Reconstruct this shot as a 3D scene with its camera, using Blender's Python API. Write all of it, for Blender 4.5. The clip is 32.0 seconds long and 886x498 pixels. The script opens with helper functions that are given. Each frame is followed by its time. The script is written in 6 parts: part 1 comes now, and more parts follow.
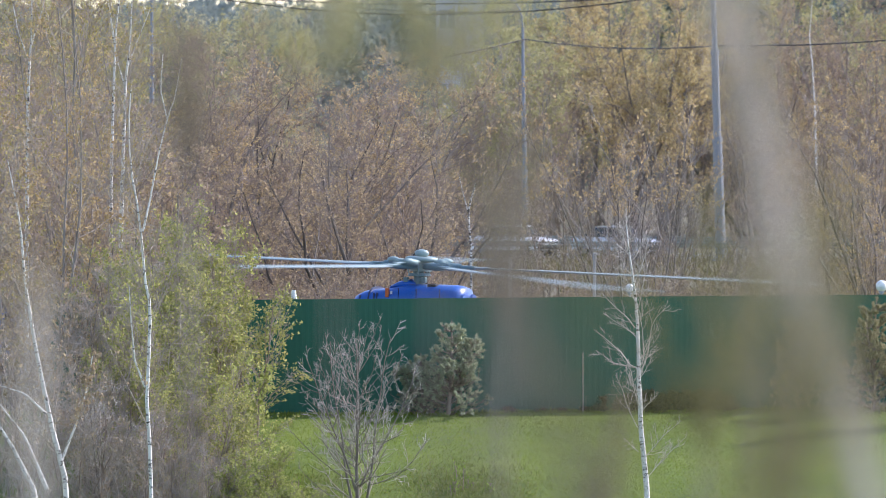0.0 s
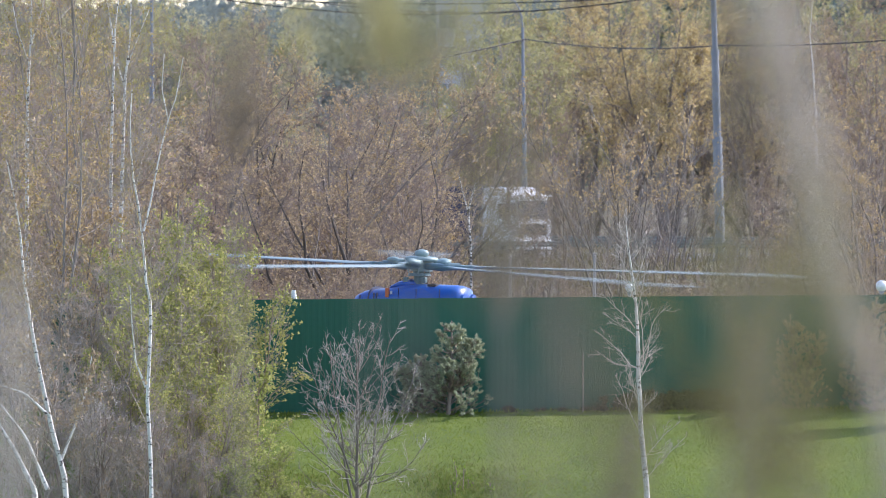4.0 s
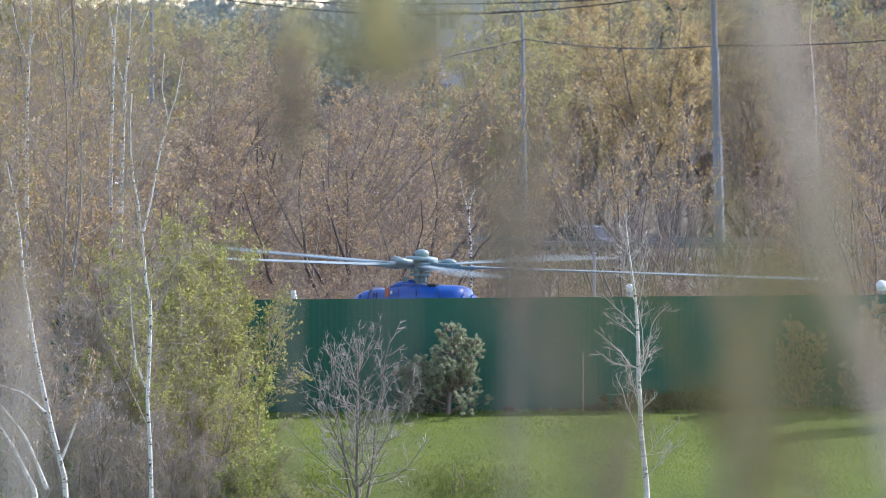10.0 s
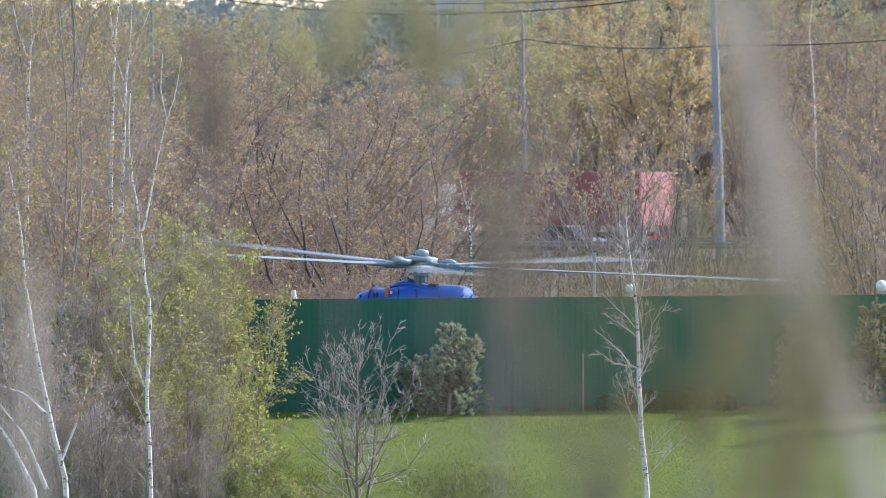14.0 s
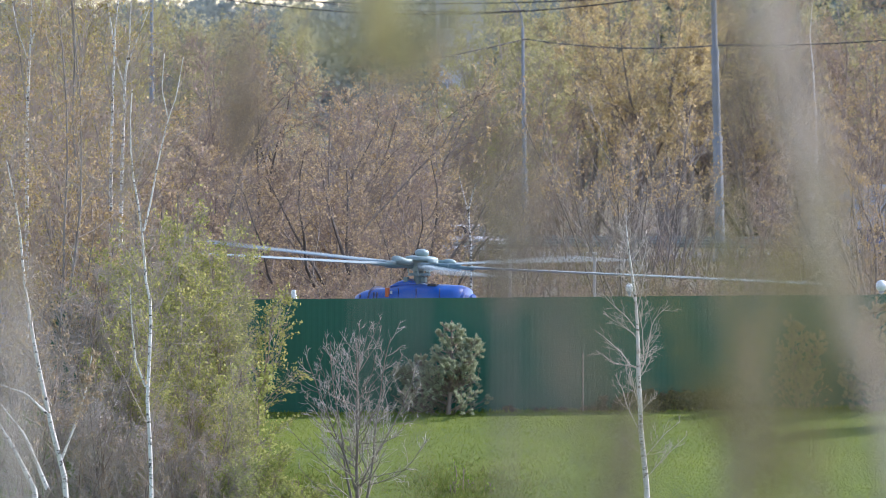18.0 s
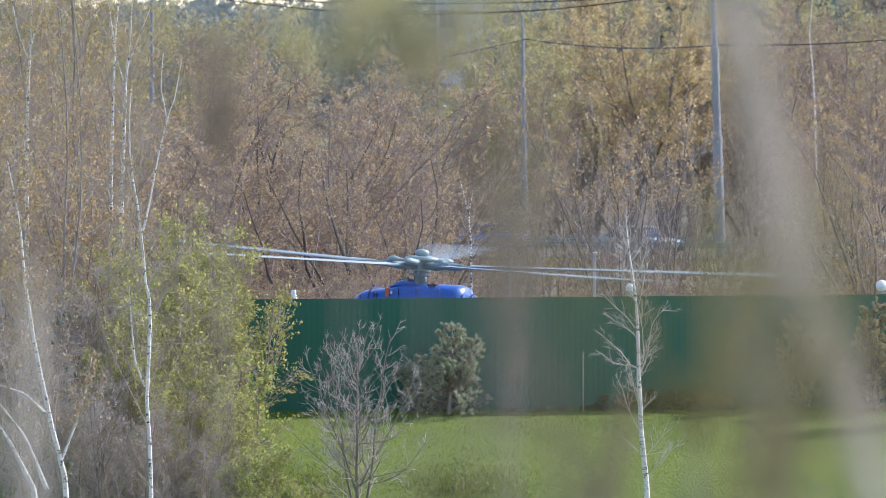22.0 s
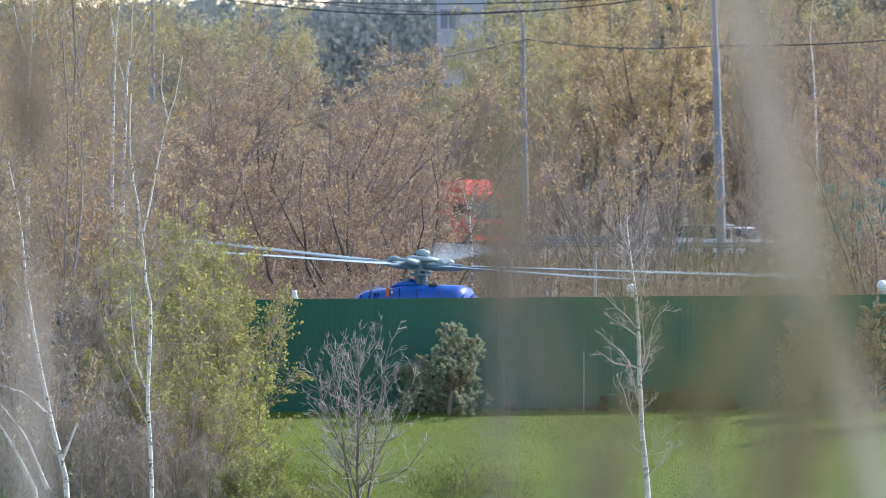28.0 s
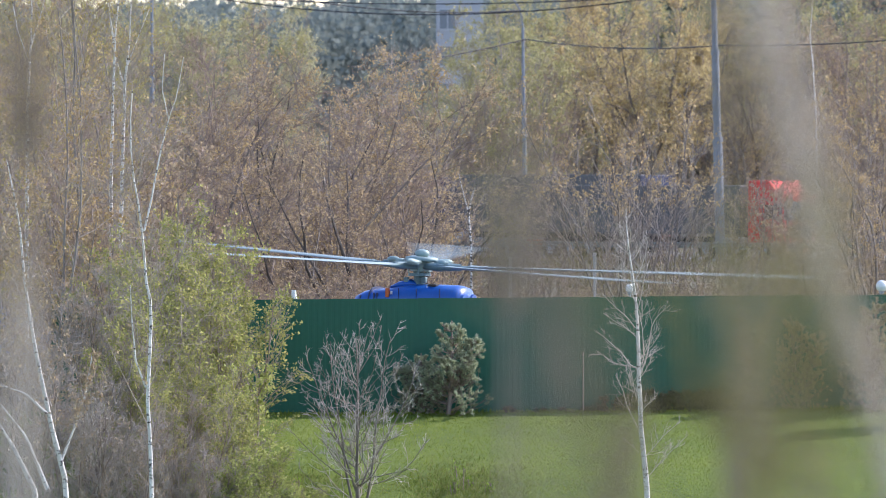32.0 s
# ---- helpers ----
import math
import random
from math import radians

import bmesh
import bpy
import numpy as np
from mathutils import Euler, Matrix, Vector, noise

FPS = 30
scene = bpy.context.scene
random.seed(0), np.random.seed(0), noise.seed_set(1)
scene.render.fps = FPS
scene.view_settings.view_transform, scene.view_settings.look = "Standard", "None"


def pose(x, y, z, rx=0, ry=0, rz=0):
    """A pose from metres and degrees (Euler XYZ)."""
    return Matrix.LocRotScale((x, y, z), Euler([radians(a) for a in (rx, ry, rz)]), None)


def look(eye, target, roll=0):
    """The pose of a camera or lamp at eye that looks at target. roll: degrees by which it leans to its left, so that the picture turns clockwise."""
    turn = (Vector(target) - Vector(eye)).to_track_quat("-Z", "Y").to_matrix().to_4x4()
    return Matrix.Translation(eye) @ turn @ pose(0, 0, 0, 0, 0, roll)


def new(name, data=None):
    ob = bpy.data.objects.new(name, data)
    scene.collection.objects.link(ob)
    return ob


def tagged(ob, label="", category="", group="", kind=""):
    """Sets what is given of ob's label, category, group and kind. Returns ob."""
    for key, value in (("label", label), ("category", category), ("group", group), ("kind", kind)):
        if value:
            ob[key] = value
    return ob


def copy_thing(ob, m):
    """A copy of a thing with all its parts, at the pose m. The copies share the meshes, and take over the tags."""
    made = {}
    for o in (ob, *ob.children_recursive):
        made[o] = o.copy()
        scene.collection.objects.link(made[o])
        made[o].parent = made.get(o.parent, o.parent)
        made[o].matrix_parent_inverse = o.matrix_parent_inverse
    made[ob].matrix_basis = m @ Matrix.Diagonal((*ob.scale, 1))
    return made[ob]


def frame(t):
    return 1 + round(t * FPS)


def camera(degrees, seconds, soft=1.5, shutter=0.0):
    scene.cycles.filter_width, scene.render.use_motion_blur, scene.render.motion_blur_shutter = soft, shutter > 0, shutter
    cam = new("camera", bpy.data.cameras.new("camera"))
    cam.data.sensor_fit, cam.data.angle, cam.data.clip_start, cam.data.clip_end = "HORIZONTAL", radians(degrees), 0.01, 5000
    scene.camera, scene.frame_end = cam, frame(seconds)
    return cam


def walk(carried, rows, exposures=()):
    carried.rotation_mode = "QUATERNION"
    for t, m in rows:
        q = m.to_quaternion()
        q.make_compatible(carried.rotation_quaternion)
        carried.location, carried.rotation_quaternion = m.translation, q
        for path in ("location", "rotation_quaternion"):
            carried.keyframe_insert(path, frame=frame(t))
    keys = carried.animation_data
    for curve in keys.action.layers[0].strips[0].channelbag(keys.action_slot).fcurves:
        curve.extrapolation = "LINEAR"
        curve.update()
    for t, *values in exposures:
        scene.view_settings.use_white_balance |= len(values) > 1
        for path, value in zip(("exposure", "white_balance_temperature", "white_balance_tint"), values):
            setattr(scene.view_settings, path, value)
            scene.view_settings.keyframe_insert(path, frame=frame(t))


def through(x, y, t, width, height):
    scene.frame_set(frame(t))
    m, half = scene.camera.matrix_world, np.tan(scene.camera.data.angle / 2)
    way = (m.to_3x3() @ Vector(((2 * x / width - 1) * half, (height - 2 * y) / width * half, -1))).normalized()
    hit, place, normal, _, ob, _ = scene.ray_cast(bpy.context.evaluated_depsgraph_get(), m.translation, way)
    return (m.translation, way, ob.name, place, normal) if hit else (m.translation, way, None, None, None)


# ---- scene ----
# Metres. The camera stands high in a building at x = 0, y = 0 and looks along +y over a lawn,
# a fence, a landing place and a main road to a wooded rise.
EYE = 5.94
LENS = 5.702
ROAD_MID = (0.0, 449.0)
ROAD_WAY = (0.731, -0.682)
ROAD_Z = 1.66

cam = camera(LENS, 32.0, 0.8, 0.5)
cam.data.dof.use_dof = True
cam.data.dof.focus_distance = 206.0
cam.data.dof.aperture_fstop = 4.6


def gaze(t, dx=0.0, dy=0.0):
    """dx, dy: small drifts of the view in milliradians, to the right and up."""
    return t, pose(0, 0, EYE, 90 - 0.513 + math.degrees(dy / 1000), 0, -math.degrees(dx / 1000))


walk(cam, [gaze(0), gaze(10.4), gaze(11.0, 0.05, 0.13), gaze(12.0, 0.06, 0.10), gaze(12.8), gaze(20.6, 0, -0.03), gaze(23.4, -0.02, -0.04),
           gaze(24.2, -0.07, -0.12), gaze(25.6, -0.07, -0.17), gaze(27.4, -0.09, -0.03), gaze(29.8, -0.08, 0), gaze(30.8, 0, 0), gaze(32.0, -0.02, 0)],
     [(0, 1.18, 6290, 21), (32.0, 1.18, 6290, 21)])

# ---- light ----
SUN_AZ, SUN_EL = 60.0, 36.0  # degrees clockwise from +y, and above the horizon
world = bpy.data.worlds.new("sky")
scene.world = world
world.use_nodes = True
wn = world.node_tree.nodes
sky = wn.new("ShaderNodeTexSky")
sky.sky_type, sky.sun_disc = "NISHITA", False
sky.sun_elevation, sky.sun_rotation = radians(SUN_EL), radians(SUN_AZ)
sky.air_density, sky.dust_density, sky.ozone_density = 1.0, 0.7, 1.0
wn["Background"].inputs[1].default_value = 0.15
world.node_tree.links.new(sky.outputs[0], wn["Background"].inputs[0])
lamp = bpy.data.lights.new("sun", "SUN")
lamp.energy, lamp.angle, lamp.color = 2.7, radians(0.53), (1.0, 0.96, 0.90)
sun = new("sun", lamp)
a, e = radians(SUN_AZ), radians(SUN_EL)
sun.matrix_world = look((math.sin(a) * math.cos(e) * 400, math.cos(a) * math.cos(e) * 400, math.sin(e) * 400), (0, 0, 0))


# ---- materials ----
def material(name, rough=0.7, metal=0.0):
    m = bpy.data.materials.new(name)
    m.use_nodes = True
    b = m.node_tree.nodes["Principled BSDF"]
    b.inputs["Roughness"].default_value, b.inputs["Metallic"].default_value = rough, metal
    return m, m.node_tree, b


def ramp(nt, fac, stops):
    r = nt.nodes.new("ShaderNodeValToRGB")
    while len(r.color_ramp.elements) < len(stops):
        r.color_ramp.elements.new(0.5)
    for el, (p, c) in zip(r.color_ramp.elements, stops):
        el.position, el.color = p, (*c, 1)
    nt.links.new(fac, r.inputs[0])
    return r.outputs[0]


def grain(nt, scale, detail=4.0, stretch=(1, 1, 1), rough=0.6):
    co, mp, no = nt.nodes.new("ShaderNodeTexCoord"), nt.nodes.new("ShaderNodeMapping"), nt.nodes.new("ShaderNodeTexNoise")
    mp.inputs["Scale"].default_value = stretch
    no.inputs["Scale"].default_value, no.inputs["Detail"].default_value, no.inputs["Roughness"].default_value = scale, detail, rough
    nt.links.new(co.outputs["Object"], mp.inputs[0])
    nt.links.new(mp.outputs[0], no.inputs[0])
    return no.outputs[0]


def mix(nt, fac, c1, c2, kind="MIX"):
    m = nt.nodes.new("ShaderNodeMix")
    m.data_type, m.blend_type = "RGBA", kind
    for i, v in ((0, fac), (6, c1), (7, c2)):
        if hasattr(v, "links"):
            nt.links.new(v, m.inputs[i])
        else:
            m.inputs[i].default_value = v if i == 0 else (*v, 1)
    return m.outputs[2]


def bump(nt, b, height, strength=0.3, dist=0.02):
    n = nt.nodes.new("ShaderNodeBump")
    n.inputs["Strength"].default_value, n.inputs["Distance"].default_value = strength, dist
    nt.links.new(height, n.inputs["Height"])
    nt.links.new(n.outputs[0], b.inputs["Normal"])


def paint(name, c, rough=0.5, metal=0.0, wear=0.12, scale=3.0, coat=0.0):
    """Painted or plain surface with faint stains at two scales."""
    m, nt, b = material(name, rough, metal)
    big, fine = grain(nt, scale), grain(nt, scale * 14)
    lo, hi = [v * (1 - wear) for v in c], [min(1, v * (1 + wear)) for v in c]
    col = mix(nt, 0.35, ramp(nt, big, [(0.3, lo), (0.7, hi)]), ramp(nt, fine, [(0.3, lo), (0.7, hi)]))
    nt.links.new(col, b.inputs["Base Color"])
    b.inputs["Coat Weight"].default_value = coat
    bump(nt, b, fine, 0.08, 0.005)
    return m


def bark(name, dark, light, scale=6.0):
    m, nt, b = material(name, 0.9)
    col = ramp(nt, grain(nt, scale, 5, (1, 1, 0.25)), [(0.3, dark), (0.7, light)])
    nt.links.new(col, b.inputs["Base Color"])
    return m


def birch_bark(name, scale=8.0, edge=0.40):
    m, nt, b = material(name, 0.75)
    base = ramp(nt, grain(nt, 3.0), [(0.3, (0.50, 0.47, 0.43)), (0.7, (0.76, 0.74, 0.70))])
    marks = ramp(nt, grain(nt, scale, 5, (1.0, 1.0, 2.2), 0.7), [(edge, (0, 0, 0)), (edge + 0.05, (1, 1, 1))])
    col = mix(nt, marks, (0.06, 0.05, 0.045), base)
    nt.links.new(col, b.inputs["Base Color"])
    return m


def leaves(name, stops, through=0.45):
    """Thin leaves: diffuse and see-through light, each leaf with its own tone."""
    m, nt, b = material(name, 0.6)
    nt.nodes.remove(b)
    g = nt.nodes.new("ShaderNodeNewGeometry")
    big = grain(nt, 0.35, 2)
    a1 = nt.nodes.new("ShaderNodeMath")
    a1.operation = "MULTIPLY_ADD"
    nt.links.new(big, a1.inputs[0])
    a1.inputs[1].default_value = 0.7
    sc = nt.nodes.new("ShaderNodeMath")
    sc.operation = "MULTIPLY_ADD"
    sc.inputs[1].default_value, sc.inputs[2].default_value = 0.75, -0.2
    nt.links.new(g.outputs["Random Per Island"], sc.inputs[0])
    nt.links.new(sc.outputs[0], a1.inputs[2])
    col = ramp(nt, a1.outputs[0], stops)
    d, tr, mx = nt.nodes.new("ShaderNodeBsdfDiffuse"), nt.nodes.new("ShaderNodeBsdfTranslucent"), nt.nodes.new("ShaderNodeMixShader")
    mx.inputs[0].default_value = through
    nt.links.new(col, d.inputs[0])
    nt.links.new(col, tr.inputs[0])
    nt.links.new(d.outputs[0], mx.inputs[1])
    nt.links.new(tr.outputs[0], mx.inputs[2])
    nt.links.new(mx.outputs[0], nt.nodes["Material Output"].inputs[0])
    return m


M_BARK_GREY = bark("bark_grey", (0.16, 0.135, 0.115), (0.34, 0.30, 0.26))
M_BARK_BROWN = bark("bark_brown", (0.17, 0.13, 0.10), (0.33, 0.26, 0.21))
M_BARK_DARK = bark("bark_dark", (0.12, 0.10, 0.085), (0.24, 0.21, 0.18))
M_BARK_DEEP = bark("bark_deep", (0.06, 0.05, 0.042), (0.14, 0.12, 0.10))
M_BARK_PALE = bark("bark_pale", (0.25, 0.21, 0.17), (0.42, 0.365, 0.305))
M_BARK_SILVER = bark("bark_silver", (0.37, 0.33, 0.285), (0.57, 0.515, 0.455))
M_TWIG_SILVER = bark("twig_silver", (0.42, 0.36, 0.315), (0.62, 0.55, 0.49))
M_TWIG_ASH = bark("twig_ash_grey", (0.27, 0.23, 0.20), (0.45, 0.395, 0.35))
M_TWIG_OLIVE = bark("twig_olive", (0.15, 0.138, 0.068), (0.245, 0.225, 0.115))
M_TWIG_WHITE = bark("twig_white_grey", (0.33, 0.295, 0.26), (0.64, 0.59, 0.54))
M_BIRCH = birch_bark("birch_bark")
M_BIRCH_OLD = birch_bark("old_birch_bark", 9.0, 0.47)
M_TWIG_RED = bark("twig_brown", (0.25, 0.205, 0.17), (0.43, 0.365, 0.31))
M_TWIG_ROSE = bark("twig_rose", (0.25, 0.18, 0.145), (0.42, 0.325, 0.265))
M_LEAF_YELLOW = leaves("leaf_yellow_bud", [(0.1, (0.31, 0.22, 0.11)), (0.5, (0.47, 0.355, 0.185)), (0.9, (0.59, 0.46, 0.25))], 0.5)
M_LEAF_OLIVE = leaves("leaf_olive_bud", [(0.1, (0.24, 0.19, 0.075)), (0.5, (0.39, 0.33, 0.13)), (0.9, (0.52, 0.45, 0.19))], 0.5)
M_LEAF_GREEN = leaves("leaf_spring_green", [(0.1, (0.22, 0.24, 0.08)), (0.5, (0.35, 0.365, 0.13)), (0.9, (0.51, 0.47, 0.18))], 0.55)
M_LEAF_LIME = leaves("leaf_lime_green", [(0.1, (0.25, 0.29, 0.09)), (0.5, (0.38, 0.42, 0.14)), (0.9, (0.52, 0.53, 0.22))], 0.55)
M_LEAF_FRESH = leaves("leaf_fresh_green", [(0.1, (0.12, 0.20, 0.03)), (0.5, (0.22, 0.33, 0.05)), (0.9, (0.33, 0.42, 0.09))])
M_LEAF_GOLD = leaves("leaf_golden_catkin", [(0.1, (0.38, 0.295, 0.145)), (0.5, (0.54, 0.43, 0.215)), (0.9, (0.69, 0.58, 0.31))], 0.5)
M_LEAF_TAN = leaves("leaf_tan_bud", [(0.1, (0.25, 0.19, 0.13)), (0.5, (0.37, 0.29, 0.20)), (0.9, (0.48, 0.39, 0.25))])
M_LEAF_RUST = leaves("leaf_rusty_bud", [(0.1, (0.26, 0.195, 0.115)), (0.5, (0.43, 0.335, 0.215)), (0.9, (0.55, 0.44, 0.28))], 0.5)
M_LEAF_PALE = leaves("leaf_pale_green", [(0.1, (0.44, 0.43, 0.21)), (0.5, (0.56, 0.54, 0.27)), (0.9, (0.66, 0.62, 0.35))], 0.5)
# Distance haze is painted into this pale, low-contrast blue-green.
M_FAR = leaves("haze_tinted_far_foliage", [(0.1, (0.195, 0.23, 0.21)), (0.5, (0.22, 0.255, 0.23)), (0.9, (0.245, 0.28, 0.25))], 0.3)
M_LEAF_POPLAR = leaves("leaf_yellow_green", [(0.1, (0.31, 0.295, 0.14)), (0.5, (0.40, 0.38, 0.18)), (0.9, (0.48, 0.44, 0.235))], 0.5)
# Olive leaf of the far rise, made paler and duller for haze.
M_LEAF_HAZED = leaves("leaf_hazed_olive", [(0.1, (0.34, 0.33, 0.20)), (0.5, (0.45, 0.43, 0.26)), (0.9, (0.55, 0.52, 0.33))], 0.5)
M_LEAF_MOSS = leaves("leaf_moss_bud", [(0.1, (0.145, 0.142, 0.05)), (0.5, (0.235, 0.222, 0.082)), (0.9, (0.32, 0.30, 0.12))], 0.45)
M_LEAF_DARK = leaves("leaf_dark_evergreen", [(0.1, (0.04, 0.05, 0.035)), (0.5, (0.07, 0.08, 0.05)), (0.9, (0.13, 0.12, 0.07))], 0.3)
M_NEEDLE_TAN = leaves("tan_needle", [(0.1, (0.22, 0.21, 0.12)), (0.5, (0.36, 0.33, 0.19)), (0.9, (0.50, 0.45, 0.29))], 0.45)
M_NEEDLE = leaves("pine_needle", [(0.1, (0.26, 0.30, 0.19)), (0.5, (0.42, 0.46, 0.31)), (0.9, (0.58, 0.60, 0.42))], 0.4)
# Far spruce needles, lightened and greyed to paint in the haze.
M_NEEDLE_FAR = leaves("hazed_spruce_needle", [(0.1, (0.13, 0.17, 0.15)), (0.5, (0.19, 0.23, 0.20)), (0.9, (0.26, 0.29, 0.23))], 0.35)


# ---- mesh helpers ----
def mesh_of(name, verts, faces, mats, smooth=False):
    """A mesh from arrays; all faces of one size."""
    me = bpy.data.meshes.new(name)
    v, f = np.asarray(verts, dtype=np.float32), np.asarray(faces, dtype=np.int32)
    n, k = f.shape
    me.vertices.add(len(v))
    me.vertices.foreach_set("co", v.ravel())
    me.loops.add(n * k)
    me.loops.foreach_set("vertex_index", f.ravel())
    me.polygons.add(n)
    me.polygons.foreach_set("loop_start", np.arange(0, n * k, k, dtype=np.int32))
    me.polygons.foreach_set("use_smooth", np.full(n, smooth))
    me.materials.append(mats)
    me.update(calc_edges=True)
    return me


def child(name, me, parent, label=""):
    ob = new(name, me)
    ob.parent = parent
    return tagged(ob, label)


def part(name, bm, mat, parent, label=""):
    me = bpy.data.meshes.new(name)
    bm.to_mesh(me)
    bm.free()
    me.materials.append(mat)
    return child(name, me, parent, label)


def tubes(polys, sides):
    """Tapered tubes round many lines: (points, radii) each."""
    vs, fs, base = [], [], 0
    ang = np.arange(sides) * 2 * np.pi / sides
    ca, sa = np.cos(ang)[None, :, None], np.sin(ang)[None, :, None]
    idx = np.arange(sides)
    for pts, rad in polys:
        n = len(pts)
        tan = np.gradient(pts, axis=0)
        tan /= np.linalg.norm(tan, axis=1, keepdims=True) + 1e-9
        ref = np.array([0.9, 0.1, 0.42]) if abs(tan[0, 2]) > 0.7 else np.array([0.1, 0.2, 0.97])
        u = np.cross(tan, ref)
        u /= np.linalg.norm(u, axis=1, keepdims=True) + 1e-9
        w = np.cross(tan, u)
        ring = pts[:, None] + rad[:, None, None] * (ca * u[:, None] + sa * w[:, None])
        vs.append(ring.reshape(-1, 3))
        a = base + (np.arange(n - 1) * sides)[:, None] + idx[None]
        b = base + (np.arange(n - 1) * sides)[:, None] + ((idx + 1) % sides)[None]
        fs.append(np.stack([a, b, b + sides, a + sides], -1).reshape(-1, 4))
        base += n * sides
    return np.concatenate(vs), np.concatenate(fs)


def leaf_quads(rng, pos, size, long=1.5):
    """Small rhombic leaves at the places given, turned at random."""
    n = len(pos)
    a, b = rng.normal(size=(n, 3)), rng.normal(size=(n, 3))
    a /= np.linalg.norm(a, axis=1, keepdims=True)
    b = np.cross(a, b)
    b /= np.linalg.norm(b, axis=1, keepdims=True)
    s = size * rng.uniform(0.6, 1.4, (n, 1))
    v = np.stack([pos - a * s * long * 0.5, pos + b * s * 0.5, pos + a * s * long * 0.5, pos - b * s * 0.5], 1).reshape(-1, 3)
    return v, np.arange(n * 4).reshape(-1, 4)


def unit(v):
    return v / (np.linalg.norm(v) + 1e-9)


def line(rng, p, d, length, n, wander, up):
    """A wandering line that starts at p towards d and bends up."""
    pts = [np.array(p, float)]
    d = unit(np.array(d, float))
    for _ in range(n):
        d = unit(d + rng.normal(size=3) * wander + np.array([0, 0, up]))
        pts.append(pts[-1] + d * length / n)
    return np.array(pts)


def limbs(rng, mother, count, start, ratio, angle, wander, up, n, thin, floor, end=1.0):
    """Side branches off a mother line (points, radii): lines with radii."""
    pts, rad = mother
    length = np.linalg.norm(np.diff(pts, axis=0), axis=1).sum()
    out = []
    for i in range(count):
        t = start + (end - start) * (i + rng.random()) / count
        k = t * (len(pts) - 1)
        j = min(int(k), len(pts) - 2)
        p = pts[j] + (pts[j + 1] - pts[j]) * (k - j)
        d = unit(pts[j + 1] - pts[j])
        side = unit(np.cross(d, rng.normal(size=3)))
        g = radians(angle) * rng.uniform(0.7, 1.3)
        ln = length * ratio * (1.05 - 0.65 * t) * rng.uniform(0.6, 1.3)
        r0 = max(floor, (rad[j] + (rad[j + 1] - rad[j]) * (k - j)) * thin)
        ps = line(rng, p, d * math.cos(g) + side * math.sin(g), ln, n, wander, up)
        out.append((ps, np.linspace(r0, floor * 0.6, n + 1)))
    return out


def along(rng, lines, count, spread):
    """Places scattered along the outer part of lines."""
    out = []
    for pts, _ in lines:
        t = rng.uniform(0.25, 1, count) * (len(pts) - 1)
        j = np.minimum(t.astype(int), len(pts) - 2)
        out.append(pts[j] + (pts[j + 1] - pts[j]) * (t - j)[:, None])
    out = np.concatenate(out)
    return out + rng.normal(size=out.shape) * spread


def sprays(rng, lines, count, length, angle, up, r):
    """Straight fine twigs off many lines: their feet, tips, and one mesh of slim cones."""
    feet, ways = [], []
    for pts, _ in lines:
        t = rng.uniform(0.12, 1, count) * (len(pts) - 1)
        j = np.minimum(t.astype(int), len(pts) - 2)
        d = pts[j + 1] - pts[j]
        feet.append(pts[j] + d * (t - j)[:, None])
        ways.append(d / (np.linalg.norm(d, axis=1, keepdims=True) + 1e-9))
    p, d = np.concatenate(feet), np.concatenate(ways)
    side = np.cross(d, rng.normal(size=d.shape))
    side /= np.linalg.norm(side, axis=1, keepdims=True) + 1e-9
    g = radians(angle) * rng.uniform(0.5, 1.4, (len(p), 1))
    w = d * np.cos(g) + side * np.sin(g) + np.array([0, 0, up])
    w /= np.linalg.norm(w, axis=1, keepdims=True)
    tip = p + w * length * rng.uniform(0.45, 1.3, (len(p), 1))
    u = side
    q = np.cross(w, u)
    v = np.stack([p + u * r, p - u * 0.5 * r + q * 0.87 * r, p - u * 0.5 * r - q * 0.87 * r, tip], 1).reshape(-1, 3)
    k = np.arange(len(p))[:, None] * 4
    f = np.concatenate([k + [0, 1, 3], k + [1, 2, 3], k + [2, 0, 3]])
    return p, tip, v, f


def clumped(rng, pos, size, keep):
    """Gathers leaves in tufts of about the size given: keeps that share of the places."""
    f = np.zeros(len(pos))
    for _ in range(9):
        way = unit(rng.normal(size=3)) * 2 * np.pi / size * rng.uniform(0.5, 1.5)
        f += np.sin(pos @ way + rng.uniform(0, 6.28))
    return pos[f > np.quantile(f, 1 - keep)]


